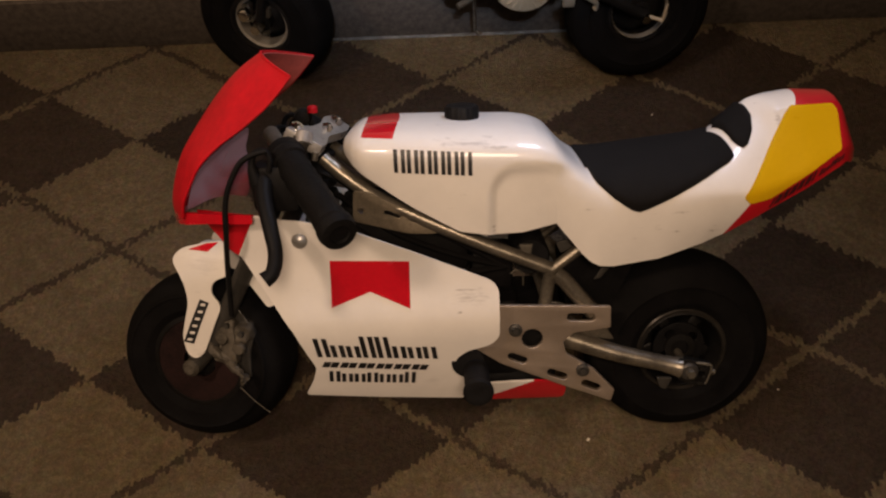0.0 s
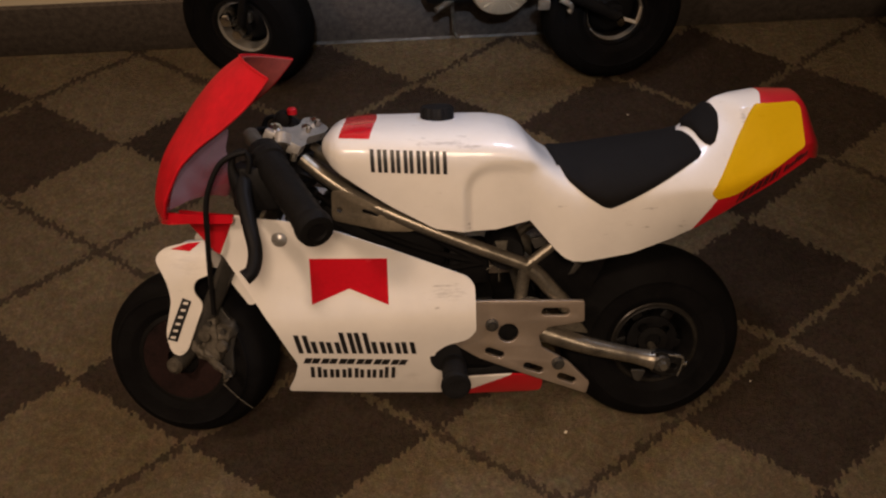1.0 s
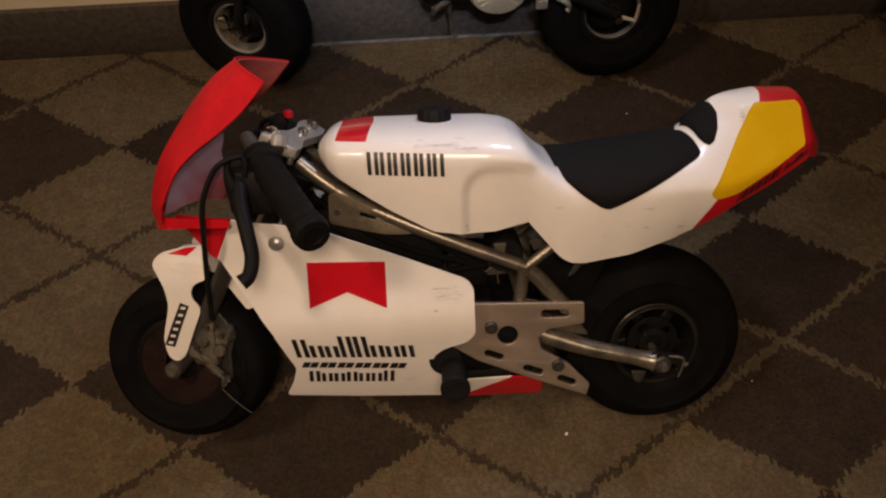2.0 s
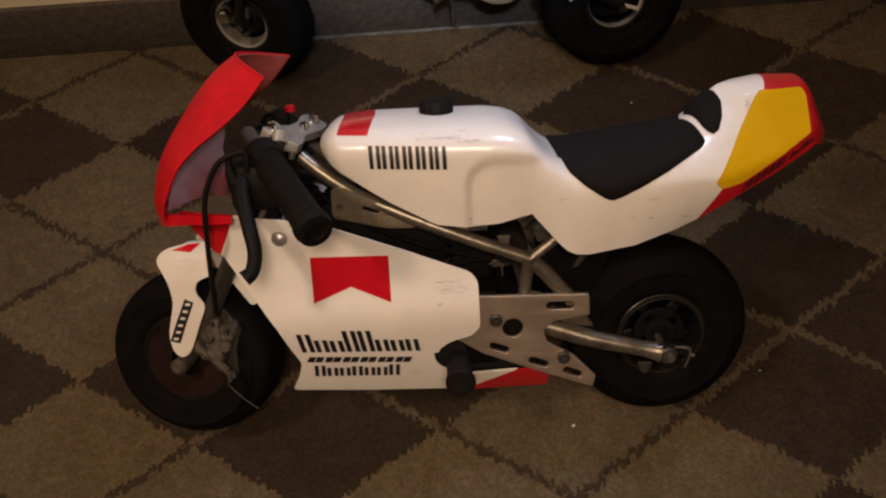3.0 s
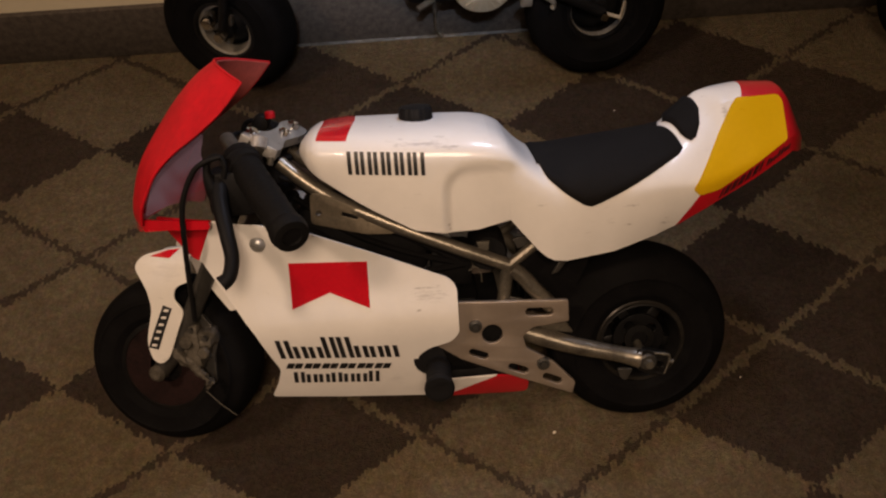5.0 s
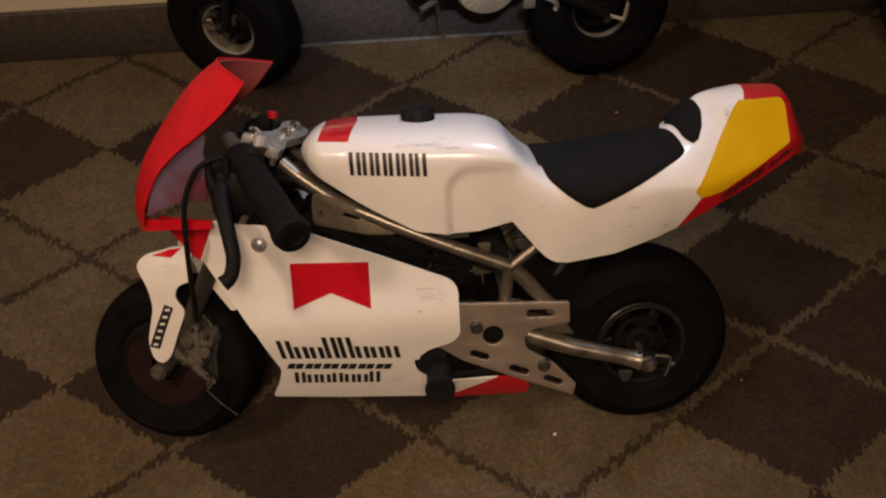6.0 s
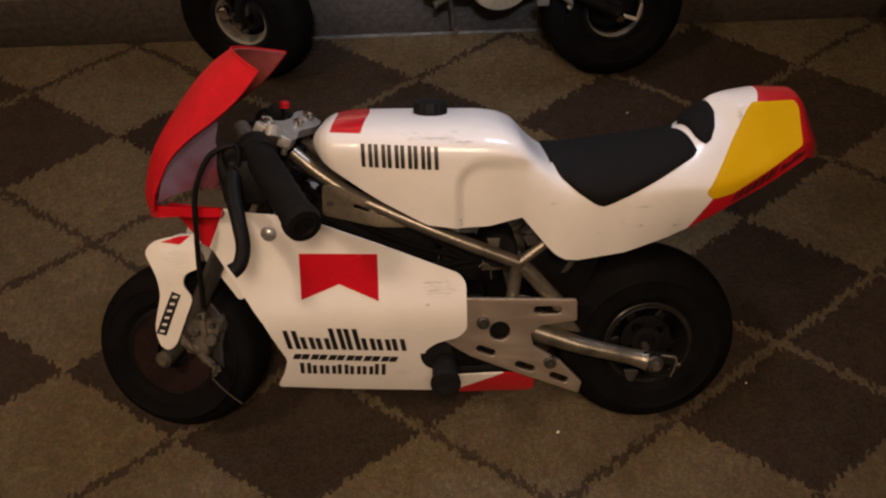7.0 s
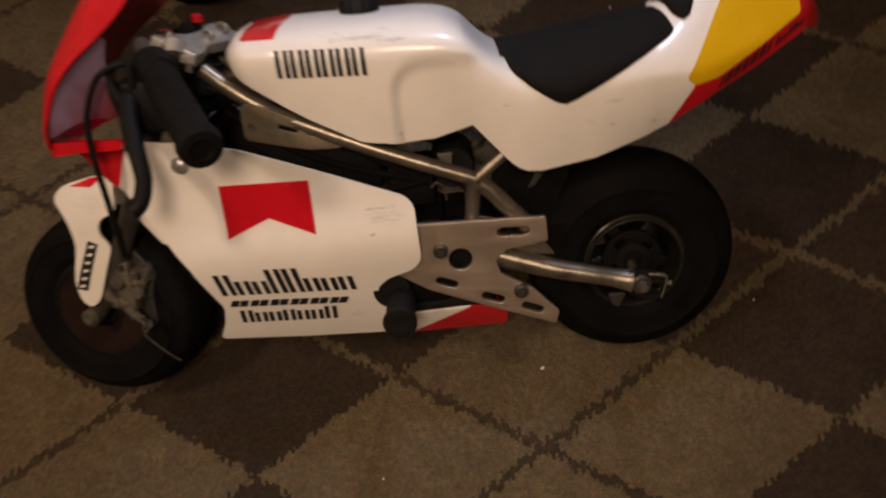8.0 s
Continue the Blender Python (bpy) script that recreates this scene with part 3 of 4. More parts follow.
for far in (False, True):
    fairing = part("fairing_panel", scaled(sheet(upper if not far else upper_far, fair_side, 0, 0.0013, 0.010, far)), FAIR, bike, "white fairing side panel with scuffs and stickers", angle=50)
    part("belly_panel", scaled(sheet(belly, lambda x, z: fair_side(x, z) + 0.002, 0, 0.0025, 0.010, far)), FAIR, bike, "white and red belly panel")
    if far:
        continue
    flag = [(-0.123, 0.2865), (-0.038, 0.2825), (-0.0395, 0.2285), (-0.082, 0.2495), (-0.1245, 0.233)]
    part("red_sticker", scaled(sheet(flag, fair_side, 0.0009, 0.0005, 0.010)), REDP, fairing, "red notched sticker")
    letter_bars(-0.148, 0.1685, -0.011, 0.1580, 0.0185, [1.5, 1, 0.95, 1.75, 1.75, 1, 0.95, 1], fair_side, BLACKV, fairing, -0.1, fill=0.31)
    letter_bars(-0.146, 0.1520, -0.025, 0.1405, 0.0080, [1] * 6, fair_side, BLACKV, fairing, 0.5, fill=0.40)
    letter_bars(-0.140, 0.1270, -0.039, 0.1185, 0.0150, [1.2, 0.95, 0.95, 1.1, 0.95, 0.95, 1.25], fair_side, BLACKV, fairing, 0.1, fill=0.31)
    sw = fair_side(-0.152, 0.312)
    part("fairing_screw", scaled(revolve([(0, 0.005), (0.005, 0.0045), (0.0085, 0.001), (0.0085, -0.003)], 20, Matrix.Translation((-0.152, -sw, 0.312)) @ Matrix.Diagonal((1, -1, 1, 1)))), ALLOY, fairing, "dull domed screw")
    fl = rounded([(-0.222, 0.283), (-0.193, 0.223), (-0.203, 0.219), (-0.228, 0.262)], 0.004)
    part("fairing_flange", scaled(sheet(fl, lambda x, z: 0.050, 0, 0.002, 0.02)), FENDER, fairing, "inner flange of the fairing")
# belly floor between the two sides
bm = bmesh.new()
rows = [[bm.verts.new((x, w, 0.0945 - 0.09 * x * (x < 0) + (0.0025 if x > 0 else 0) - 0.004 * (1 - (w / 0.038) ** 2))) for w in np.linspace(-0.036, 0.036, 13)] for x in np.linspace(-0.165, 0.132, 14)]
for A, B in zip(rows, rows[1:]):
    for i in range(12):
        bm.faces.new((A[i], A[i + 1], B[i + 1], B[i]))
part("belly_floor", scaled(bm), FAIR, bike)

# ---- windscreen cowl: middle line and side edge from the nose up to the tip
MID = catmull([(-0.304, 0.319), (-0.3065, 0.338), (-0.300, 0.365), (-0.288, 0.393), (-0.267, 0.423), (-0.240, 0.456), (-0.214, 0.481), (-0.189, 0.4975)], 6)
EDGE = catmull([(-0.276, 0.336), (-0.270, 0.356), (-0.2585, 0.378), (-0.246, 0.3965), (-0.224, 0.416), (-0.198, 0.433), (-0.170, 0.455), (-0.1455, 0.4815)], 6)
HALF = np.interp(np.linspace(0, 1, len(MID)), [0, 0.15, 0.5, 1], [0.070, 0.080, 0.085, 0.084])


def cowl_point(s, k, inset=0.0):
    """A point of the wedge-shaped cowl: row s from the nose up, k from -16 to 16 across."""
    u = abs(k) / 16
    c = MID[s] + (EDGE[s] - MID[s]) * u ** 1.35 + Vector((inset * (1 - u), -inset * 0.5 * (1 - u)))
    return (c[0], math.copysign((HALF[s] - inset) * u ** 0.92, k), c[1])


def screen_bm(inset, thick):
    bm = bmesh.new()
    rows = [[bm.verts.new(cowl_point(s, k, inset)) for k in range(-16, 17)] for s in range(len(MID))]
    for A, B in zip(rows, rows[1:]):
        for i in range(len(A) - 1):
            bm.faces.new((A[i], A[i + 1], B[i + 1], B[i]))
    bmesh.ops.recalc_face_normals(bm, faces=bm.faces)
    bmesh.ops.solidify(bm, geom=bm.faces[:], thickness=thick)
    return bm


screen = part("windscreen_cowl", scaled(screen_bm(0.0, 0.002)), REDIN, bike, "glossy red windscreen cowl", angle=50)
# Extra inner shell carrying the paler, lit-through red.
part("cowl_lit_inside", scaled(screen_bm(0.0032, 0.001)), LINING, screen, "inside of the cowl, light through it put into its paler red", angle=50)
nose_half = lambda x, z: float(np.interp(x, [-0.306, -0.300, -0.290, -0.274, -0.235, -0.196], [0.004, 0.022, 0.047, 0.070, 0.090, 0.0975]))
band = rounded([(-0.3055, 0.321), (-0.304, 0.332), (-0.276, 0.341), (-0.235, 0.3445), (-0.197, 0.3440), (-0.197, 0.3345), (-0.240, 0.3335), (-0.275, 0.3280), (-0.299, 0.3195)], 0.003)
for far in (False, True):
    part("nose_band", scaled(sheet(band, nose_half, 0.0, 0.004, 0.006, far)), REDP, screen, "red lower band of the cowl", angle=60)

rim_line = [cowl_point(len(MID) - 1, k) for k in range(-16, 17)]
for s in (-1, 1):
    part("cowl_edge", scaled(tube([(p[0], s * h, p[1]) for p, h in zip(EDGE, HALF)], 0.0016, 8, curve=0)), REDIN, screen, "red rolled side edge of the cowl")
part("cowl_rim", scaled(tube(rim_line, 0.0013, 8, curve=0)), REDIN, screen, "thin red rolled rim of the cowl")

m_, nt_, links_, pane_ = nodes_of("tinted_pane_with_sheen")
co_ = nt_.new("ShaderNodeTexCoord").outputs["Object"]
# Mauve tint raised with lavender patches for the cool reflection, put in the colour.
links_.new(mix_color(nt_, links_, ramp(nt_, links_, noise_node(nt_, links_, co_, 13, 2, 0.5), 0.40, 0.60), (0.150, 0.040, 0.056), (0.185, 0.135, 0.215)), pane_.inputs["Base Color"])
pane_.inputs["Roughness"].default_value = 0.16
pane_.inputs["Coat Weight"].default_value = 0.5
links_.new(ramp(nt_, links_, noise_node(nt_, links_, co_, 14, 4), -0.3, 1.15), pane_.inputs["Alpha"])
pane = rounded([(-0.268, 0.347), (-0.257, 0.378), (-0.245, 0.396), (-0.223, 0.415), (-0.192, 0.434), (-0.195, 0.422), (-0.199, 0.411), (-0.195, 0.395), (-0.198, 0.377), (-0.202, 0.359), (-0.220, 0.363), (-0.242, 0.3585)], 0.006)
part("side_pane", scaled(sheet(pane, lambda x, z: 0.080, 0, 0.0015, 0.015)), m_, screen, "mauve-tinted side pane with a lavender reflection in its colour")

# ---- rear wheel


def tyre_profile(R, half, rim):
    rib = 0.0011
    return [(rim, -half * 0.80), (rim + (R - rim) * 0.14, -half * 0.92), (rim + (R - rim) * 0.19, -half * 0.93 - rib), (rim + (R - rim) * 0.24, -half * 0.965), (rim + (R - rim) * 0.50, -half), (rim + (R - rim) * 0.54, -half - rib), (rim + (R - rim) * 0.58, -half), (R - half * 0.42, -half * 0.93), (R - half * 0.17, -half * 0.72), (R - half * 0.045, -half * 0.40), (R, 0),
            (R - half * 0.045, half * 0.40), (R - half * 0.17, half * 0.72), (R - half * 0.42, half * 0.93), (rim + (R - rim) * 0.55, half), (rim + (R - rim) * 0.25, half * 0.97), (rim, half * 0.80)]


def smooth_profile(pts, n=4):
    return [(p[0], p[1]) for p in catmull(pts, n)]


def wheel(parent, R, half, rim, rim_material, spokes, m, scale=K, disc=None):
    w = part("wheel", scaled(moved(revolve([(0.018, -half * 0.7), (0.018, half * 0.7), (0.010, half * 0.72), (0.010, -half * 0.72)], 24, closed=True), m), scale), rim_material, parent, "wheel hub")
    part("tyre", scaled(moved(revolve(smooth_profile(tyre_profile(R, half, rim)), 72), m), scale), RUBBER, w, "worn black slick tyre")
    prof = [(rim + 0.002, -half * 0.82), (rim - 0.004, -half * 0.86), (rim - 0.006, -half * 0.78), (rim - 0.010, -half * 0.3), (rim - 0.010, half * 0.3), (rim - 0.006, half * 0.78), (rim - 0.004, half * 0.86), (rim + 0.002, half * 0.82)]
    part("rim", scaled(moved(revolve(prof, 56), m), scale), rim_material, w)
    for i in range(spokes):
        a = 2 * math.pi * (i + 0.3) / spokes
        b = box_bm(0.014, -half * 0.35, -0.007, rim - 0.006, half * 0.30, 0.007, 0.003)
        part("spoke", scaled(moved(b, m @ Matrix.Rotation(a, 4, "Y")), scale), rim_material, w)
    if disc:
        r, y = disc
        d = revolve([(0.020, y), (r, y), (r, y + 0.003), (0.020, y + 0.003)], 48, closed=True)
        part("brake_disc", scaled(moved(d, m), scale), RUST, w, "rusty brown brake disc")
    return w


REAR = Matrix.Translation((0.276, 0, 0.138))
rear = wheel(bike, 0.111, 0.047, 0.051, DARKRIM, 5, REAR)
part("rim_ring", scaled(moved(revolve([(0.0545, -0.0385), (0.052, -0.0405), (0.0485, -0.0400), (0.0485, -0.038)], 56), REAR)), WORNRIM, rear, "worn grey rim edge")
part("hub_plate", scaled(moved(cut_plate([circle(0, 0, 0.030, 36)] + [circle(0.0195 * math.cos(a), 0.0195 * math.sin(a), 0.0068, 16) for a in (0.65, 2.2, 3.8, 5.3)], 0.004, -0.026), REAR)), ENGINE, rear, "dark drilled hub plate", angle=30)
part("sprocket", scaled(moved(revolve([(0.018, 0.046), (0.040, 0.046), (0.040, 0.049), (0.018, 0.049)], 40, closed=True), REAR)), CASTM, rear)

# ---- side plates of the frame, with slots
plate_outline = rounded([(0.040, 0.219), (0.183, 0.212), (0.1835, 0.187), (0.142, 0.182), (0.130, 0.171), (0.134, 0.155), (0.166, 0.134), (0.1905, 0.106), (0.187, 0.0925), (0.118, 0.121), (0.060, 0.147), (0.030, 0.168)], 0.002)
holes = [circle(0.0955, 0.1765, 0.0128), slot(0.139, 0.2012, 0.162, 0.2000, 0.0056), slot(0.072, 0.1550, 0.086, 0.1492, 0.0052), slot(0.117, 0.1325, 0.132, 0.1266, 0.0052), slot(0.157, 0.1165, 0.171, 0.1102, 0.0052)]
for s in (-1, 1):
    plate = part("frame_plate", scaled(cut_plate([plate_outline] + holes, 0.004, s * 0.067)), PLATE, bike, "brushed aluminium frame plate with slots", angle=30)
    for bx, bz in ((0.0765, 0.1885), (0.1535, 0.1345)):
        hexa = revolve([(0, 0.006), (0.0035, 0.006), (0.0035, 0.0035), (0.0048, 0.0048), (0.0075, 0.004), (0.0078, 0.0), (0.0078, -0.002)], 16, Matrix.Translation((bx, s * 0.069, bz)) @ Matrix.Diagonal((1, s, 1, 1)))
        part("bolt", scaled(hexa), FORKM, plate, "dull hexagon bolt")

# ---- tubes of the frame
part("frame_tube", scaled(tube([(-0.128, -0.032, 0.386), (-0.100, -0.038, 0.3620), (-0.060, -0.041, 0.3345), (0.026, -0.049, 0.2935), (0.118, -0.055, 0.255)], 0.0078, 14)), STEEL, bike, "bare steel frame tube")
part("frame_tube", scaled(tube([(-0.128, 0.032, 0.386), (-0.100, 0.038, 0.3620), (-0.060, 0.041, 0.3345), (0.026, 0.049, 0.2935), (0.118, 0.055, 0.255)], 0.0078, 14)), STEEL, bike)
for s in (-1, 1):
    part("seat_stay", scaled(rod((0.119, s * 0.055, 0.254), (0.170, s * 0.050, 0.291), 0.0062)), STEEL, bike, "bare steel seat stay")
    part("down_tube", scaled(rod((0.118, s * 0.055, 0.255), (0.110, s * 0.056, 0.206), 0.0075)), STEEL, bike)
    part("rear_strut", scaled(tube([(0.122, s * 0.055, 0.250), (0.133, s * 0.056, 0.241), (0.146, s * 0.057, 0.225), (0.161, s * 0.056, 0.207), (0.166, s * 0.055, 0.199)], 0.0092)), STEEL, bike)
    g = rounded([(-0.096, 0.352), (-0.082, 0.350), (-0.020, 0.318), (0.004, 0.305), (-0.010, 0.300), (-0.040, 0.302), (-0.098, 0.318)], 0.005)
    gus = part("gusset_plate", scaled(cut_plate([g, slot(-0.062, 0.3265, -0.048, 0.3215, 0.003), slot(-0.036, 0.3175, -0.020, 0.3125, 0.003)], 0.003, s * 0.047)), GUSSET, bike, "worn steel gusset plate", angle=30)
    part("rivet", scaled(revolve([(0, 0.003), (0.003, 0.0025), (0.0045, 0)], 14, Matrix.Translation((-0.089, s * 0.049, 0.330)) @ Matrix.Diagonal((1, s, 1, 1)))), CHROME, gus)
    # swing arm
    sw = part("swing_arm", scaled(tube([(0.112, s * 0.050, 0.176), (0.150, s * 0.055, 0.1635), (0.190, s * 0.062, 0.151), (0.222, s * 0.066, 0.1435), (0.246, s * 0.068, 0.1375), (0.259, s * 0.069, 0.1340), (0.266, s * 0.0695, 0.1325)], [0.0118, 0.0112, 0.0104, 0.0098, 0.0096, 0.0108, 0.0128], 16)), STEEL, bike, "bare steel swing arm tube")
    fork_end = rounded([(0.262, 0.143), (0.272, 0.1445), (0.292, 0.139), (0.3005, 0.1365), (0.2985, 0.122), (0.2945, 0.111), (0.280, 0.1125), (0.264, 0.119)], 0.003)
    part("axle_block", scaled(roughened(cut_plate([fork_end, slot(0.284, 0.1265, 0.291, 0.125, 0.0040)], 0.008, s * 0.0705), 0.0006, 220, 1)), DARKRIM, sw, "dark swing arm end", angle=30)
    part("end_lip", scaled(tube([(0.282, s * 0.0760, 0.1405), (0.294, s * 0.0760, 0.1385), (0.3000, s * 0.0760, 0.1350), (0.2985, s * 0.0760, 0.124), (0.2945, s * 0.0760, 0.1125)], [0.0010, 0.0020, 0.0016, 0.0009, 0.0010], 8)), CASTM, sw, "thin lighter edge of the swing arm end")
    part("washer", scaled(revolve([(0, 0.0075), (0.0085, 0.0075), (0.0105, 0.0055), (0.0105, 0.0)], 24, Matrix.Translation((0.2748, s * 0.072, 0.1301)) @ Matrix.Diagonal((1, s, 1, 1)))), FORKM, sw, "dull washer")
    part("axle_nut", scaled(revolve([(0, 0.014), (0.0050, 0.014), (0.0058, 0.012), (0.0058, 0.005)], 6, Matrix.Translation((0.2748, s * 0.072, 0.1301)) @ Matrix.Diagonal((1, s, 1, 1)))), CASTM, sw, "brassy axle nut")
    part("chain_adjuster", scaled(rod((0.298, s * 0.0705, 0.126), (0.306, s * 0.0705, 0.125), 0.0028)), CASTM, sw)
    part("stay_tab", scaled(cut_plate([rounded([(0.246, 0.109), (0.263, 0.108), (0.256, 0.094), (0.250, 0.097)], 0.002)], 0.003, s * 0.050)), FORKM, sw, "small dull metal tab", angle=30)
    part("arm_web", scaled(cut_plate([rounded([(0.150, 0.182), (0.176, 0.187), (0.192, 0.163), (0.160, 0.168)], 0.003)], 0.003, s * 0.050)), STEEL, sw, "steel web of the swing arm", angle=30)
part("rear_axle", scaled(rod((0.2748, -0.07, 0.1301), (0.2748, 0.07, 0.1301), 0.005)), STEEL, bike)
part("cross_tube", scaled(rod((0.112, -0.055, 0.220), (0.112, 0.055, 0.220), 0.006)), STEEL, bike)

# ---- engine and the dark works behind the panels
eng = part("engine", scaled(box_bm(-0.06, -0.046, 0.115, 0.085, 0.046, 0.215, 0.012)), ENGINE, bike, "oily black engine block")
# Filler block added so the holes in the frame plate stay dark.
part("engine_filler", scaled(box_bm(0.060, -0.056, 0.124, 0.135, 0.056, 0.206, 0.010)), ENGINE, eng, "black filler block behind the frame plate")
cyl = bmesh.new()
for i in range(7):
    box_bm(-0.035, -0.040, 0.0 + i * 0.009, 0.035, 0.040, 0.0045 + i * 0.009, 0.001, cyl)
box_bm(-0.026, -0.030, -0.005, 0.026, 0.030, 0.066, 0.004, cyl)
part("cylinder", scaled(moved(cyl, Matrix.Translation((-0.045, 0, 0.212)) @ Matrix.Rotation(radians(-22), 4, "Y"))), ENGINE, eng, "finned black cylinder")
part("carburettor", scaled(box_bm(0.030, -0.030, 0.222, 0.078, 0.022, 0.268, 0.006)), ENGINE, eng)
part("air_filter", scaled(revolve([(0, -0.034), (0.020, -0.034), (0.022, -0.030), (0.022, 0.02), (0, 0.02)], 24, Matrix.Translation((0.098, 0, 0.262)))), BLACKP, eng)
part("filter_clip", scaled(cut_plate([[(0.085, 0.280), (0.098, 0.280), (0.096, 0.265), (0.089, 0.266)]], 0.002, -0.042)), CASTM, eng, "grey clip")
part("bracket", scaled(cut_plate([[(0.127, 0.278), (0.140, 0.281), (0.146, 0.272), (0.132, 0.267)]], 0.002, -0.034)), FORKM, eng)
part("bracket", scaled(cut_plate([[(0.172, 0.233), (0.182, 0.249), (0.189, 0.249), (0.177, 0.234)]], 0.002, -0.0345)), FORKM, eng)
part("bracket", scaled(cut_plate([[(0.119, 0.216), (0.132, 0.213), (0.135, 0.205), (0.117, 0.206)]], 0.002, -0.058)), FORKM, eng)
part("wire", scaled(tube([(0.074, -0.045, 0.247), (0.081, -0.046, 0.252), (0.087, -0.046, 0.246), (0.088, -0.045, 0.232)], 0.0007, 6)), CASTM, eng, "thin grey wire")
part("exhaust", scaled(tube([(-0.085, 0.01, 0.24), (-0.11, 0.02, 0.19), (-0.09, 0.025, 0.13), (-0.02, 0.03, 0.105), (0.06, 0.045, 0.12), (0.16, 0.05, 0.20), (0.20, 0.03, 0.235)], [0.012, 0.013, 0.02, 0.026, 0.02, 0.015, 0.014], 14)), ENGINE, eng, "black expansion exhaust")
# Added black block: stands for the shade between strut, seat and tyre.
part("mudguard", scaled(sheet(rounded([(0.135, 0.256), (0.165, 0.262), (0.222, 0.266), (0.212, 0.237), (0.197, 0.206), (0.180, 0.186), (0.140, 0.184)], 0.004), lambda x, z: 0.03, 0, 0.06)), RUBBER, bike, "black block filling the shaded gap before the rear tyre")
# Filler block added to hide the far belly panel.
part("belly_filler", scaled(box_bm(-0.05, -0.040, 0.088, 0.128, 0.040, 0.120, 0.008)), ENGINE, eng, "black filler block above the belly floor")
part("airbox", scaled(box_bm(-0.118, -0.040, 0.245, 0.030, 0.040, 0.335, 0.015)), ENGINE, eng, "black airbox")
# Black block added to close the view to the far panel's white inside.
part("view_block", scaled(box_bm(-0.150, -0.060, 0.200, -0.125, 0.060, 0.330, 0.006)), ENGINE, bike, "black block between the fairing panels")
part("head_tube", scaled(rod((-0.142, 0, 0.36), (-0.136, 0, 0.388), 0.018, 20)), BLACKP, bike, "black head tube")
for z in (0.30, 0.325, 0.345):
    part("hose", scaled(tube([(-0.115, -0.035, z + 0.02), (-0.06, -0.044, z - 0.02), (0.0, -0.040, z - 0.05), (0.07, -0.03, 0.25)], 0.004, 8)), RUBBER, eng)

# ---- footpegs
for s in (-1, 1):
    peg = part("footpeg", scaled(rod((0.032, s * 0.06, 0.141), (0.030, s * 0.122, 0.141), 0.006, 12)), STEEL, bike, "footpeg bar")
    prof = [(0.008, 0.0), (0.0135, 0.001), (0.0145, 0.006)] + [(0.0148 - 0.0014 * (i % 2), 0.010 + 0.005 * i) for i in range(8)] + [(0.0165, 0.049), (0.0170, 0.053), (0.015, 0.056), (0.006, 0.057), (0, 0.055)]
    part("peg_rubber", scaled(revolve(prof, 24, Matrix.Translation((0.031, s * 0.068, 0.140)) @ Matrix.Diagonal((1, s, 1, 1)))), GRIPM, peg, "black ribbed peg rubber")
    part("peg_mount", scaled(moved(revolve([(0, -0.004), (0.019, -0.004), (0.019, 0.004), (0, 0.004)], 24), Matrix.Translation((0.022, s * 0.067, 0.150)))), BLACKP, peg)

# ---- steered front end: its own frame about the steering axis
AXIS = Vector((0.145, 0, 0.285)).normalized()
STEER = Matrix.Translation((-0.138, 0, 0.415)) @ Matrix.Rotation(radians(-12), 4, AXIS) @ Matrix.Translation((0.138, 0, -0.415))


def front(name, bm, material, parent, label="", **kw):
    return part(name, scaled(moved(bm, STEER)), material, parent, label, **kw)


FW = STEER @ Matrix.Translation((-0.289, 0, 0.1430))
wheel(bike, 0.1045, 0.043, 0.056, DARKRIM, 5, FW, disc=(0.054, -0.036))
fork = None
for s in (-1, 1):
    leg = front("fork_leg", tube([(-0.288, s * 0.050, 0.143), (-0.262, s * 0.050, 0.171), (-0.135, s * 0.050, 0.408)], 0.0105, 16, curve=0), FORKM, bike, "dull grey fork leg")
    front("axle_clamp", revolve([(0, -0.009), (0.0090, -0.009), (0.0100, -0.006), (0.0100, 0.006), (0.006, 0.010), (0, 0.010)], 20, Matrix.Translation((-0.288, s * 0.054, 0.1435)) @ Matrix.Diagonal((1, s, 1, 1))), GRIME, leg, "cast fork foot")
    front("fork_cap", revolve([(0, -0.010), (0.0095, -0.010), (0.0095, 0.002), (0.007, 0.004), (0, 0.004)], 18, Matrix.Translation((-0.1335, s * 0.050, 0.411)) @ Matrix.Rotation(radians(63), 4, "X")), ALLOY, leg)
front("front_axle", rod((-0.289, -0.062, 0.143), (-0.289, 0.062, 0.143), 0.005), STEEL, bike)
# top clamp: a plate square to the steering axis, its near end at the lower front
NL, NR, FR, FL = Vector((-0.158, -0.052, 0.4235)), Vector((-0.124, -0.052, 0.4025)), Vector((-0.102, 0.042, 0.4035)), Vector((-0.124, 0.042, 0.4200))
AX = Vector((0.453, 0, 0.891))


def on_clamp(u, v, h=0.0):
    return NL * (1 - u) * (1 - v) + NR * u * (1 - v) + FR * u * v + FL * (1 - u) * v + AX * h


def clamp_piece(outline, h0, h1):
    bm = bmesh.new()
    lo = [bm.verts.new(on_clamp(u, v, h0)) for u, v in outline]
    hi = [bm.verts.new(on_clamp(u, v, h1)) for u, v in outline]
    bm.faces.new(lo[::-1]), bm.faces.new(hi)
    for k in range(len(lo)):
        bm.faces.new((lo[k - 1], lo[k], hi[k], hi[k - 1]))
    bmesh.ops.bevel(bm, geom=bm.edges[:], offset=0.0009, segments=2, profile=0.5, affect="EDGES")
    return bm


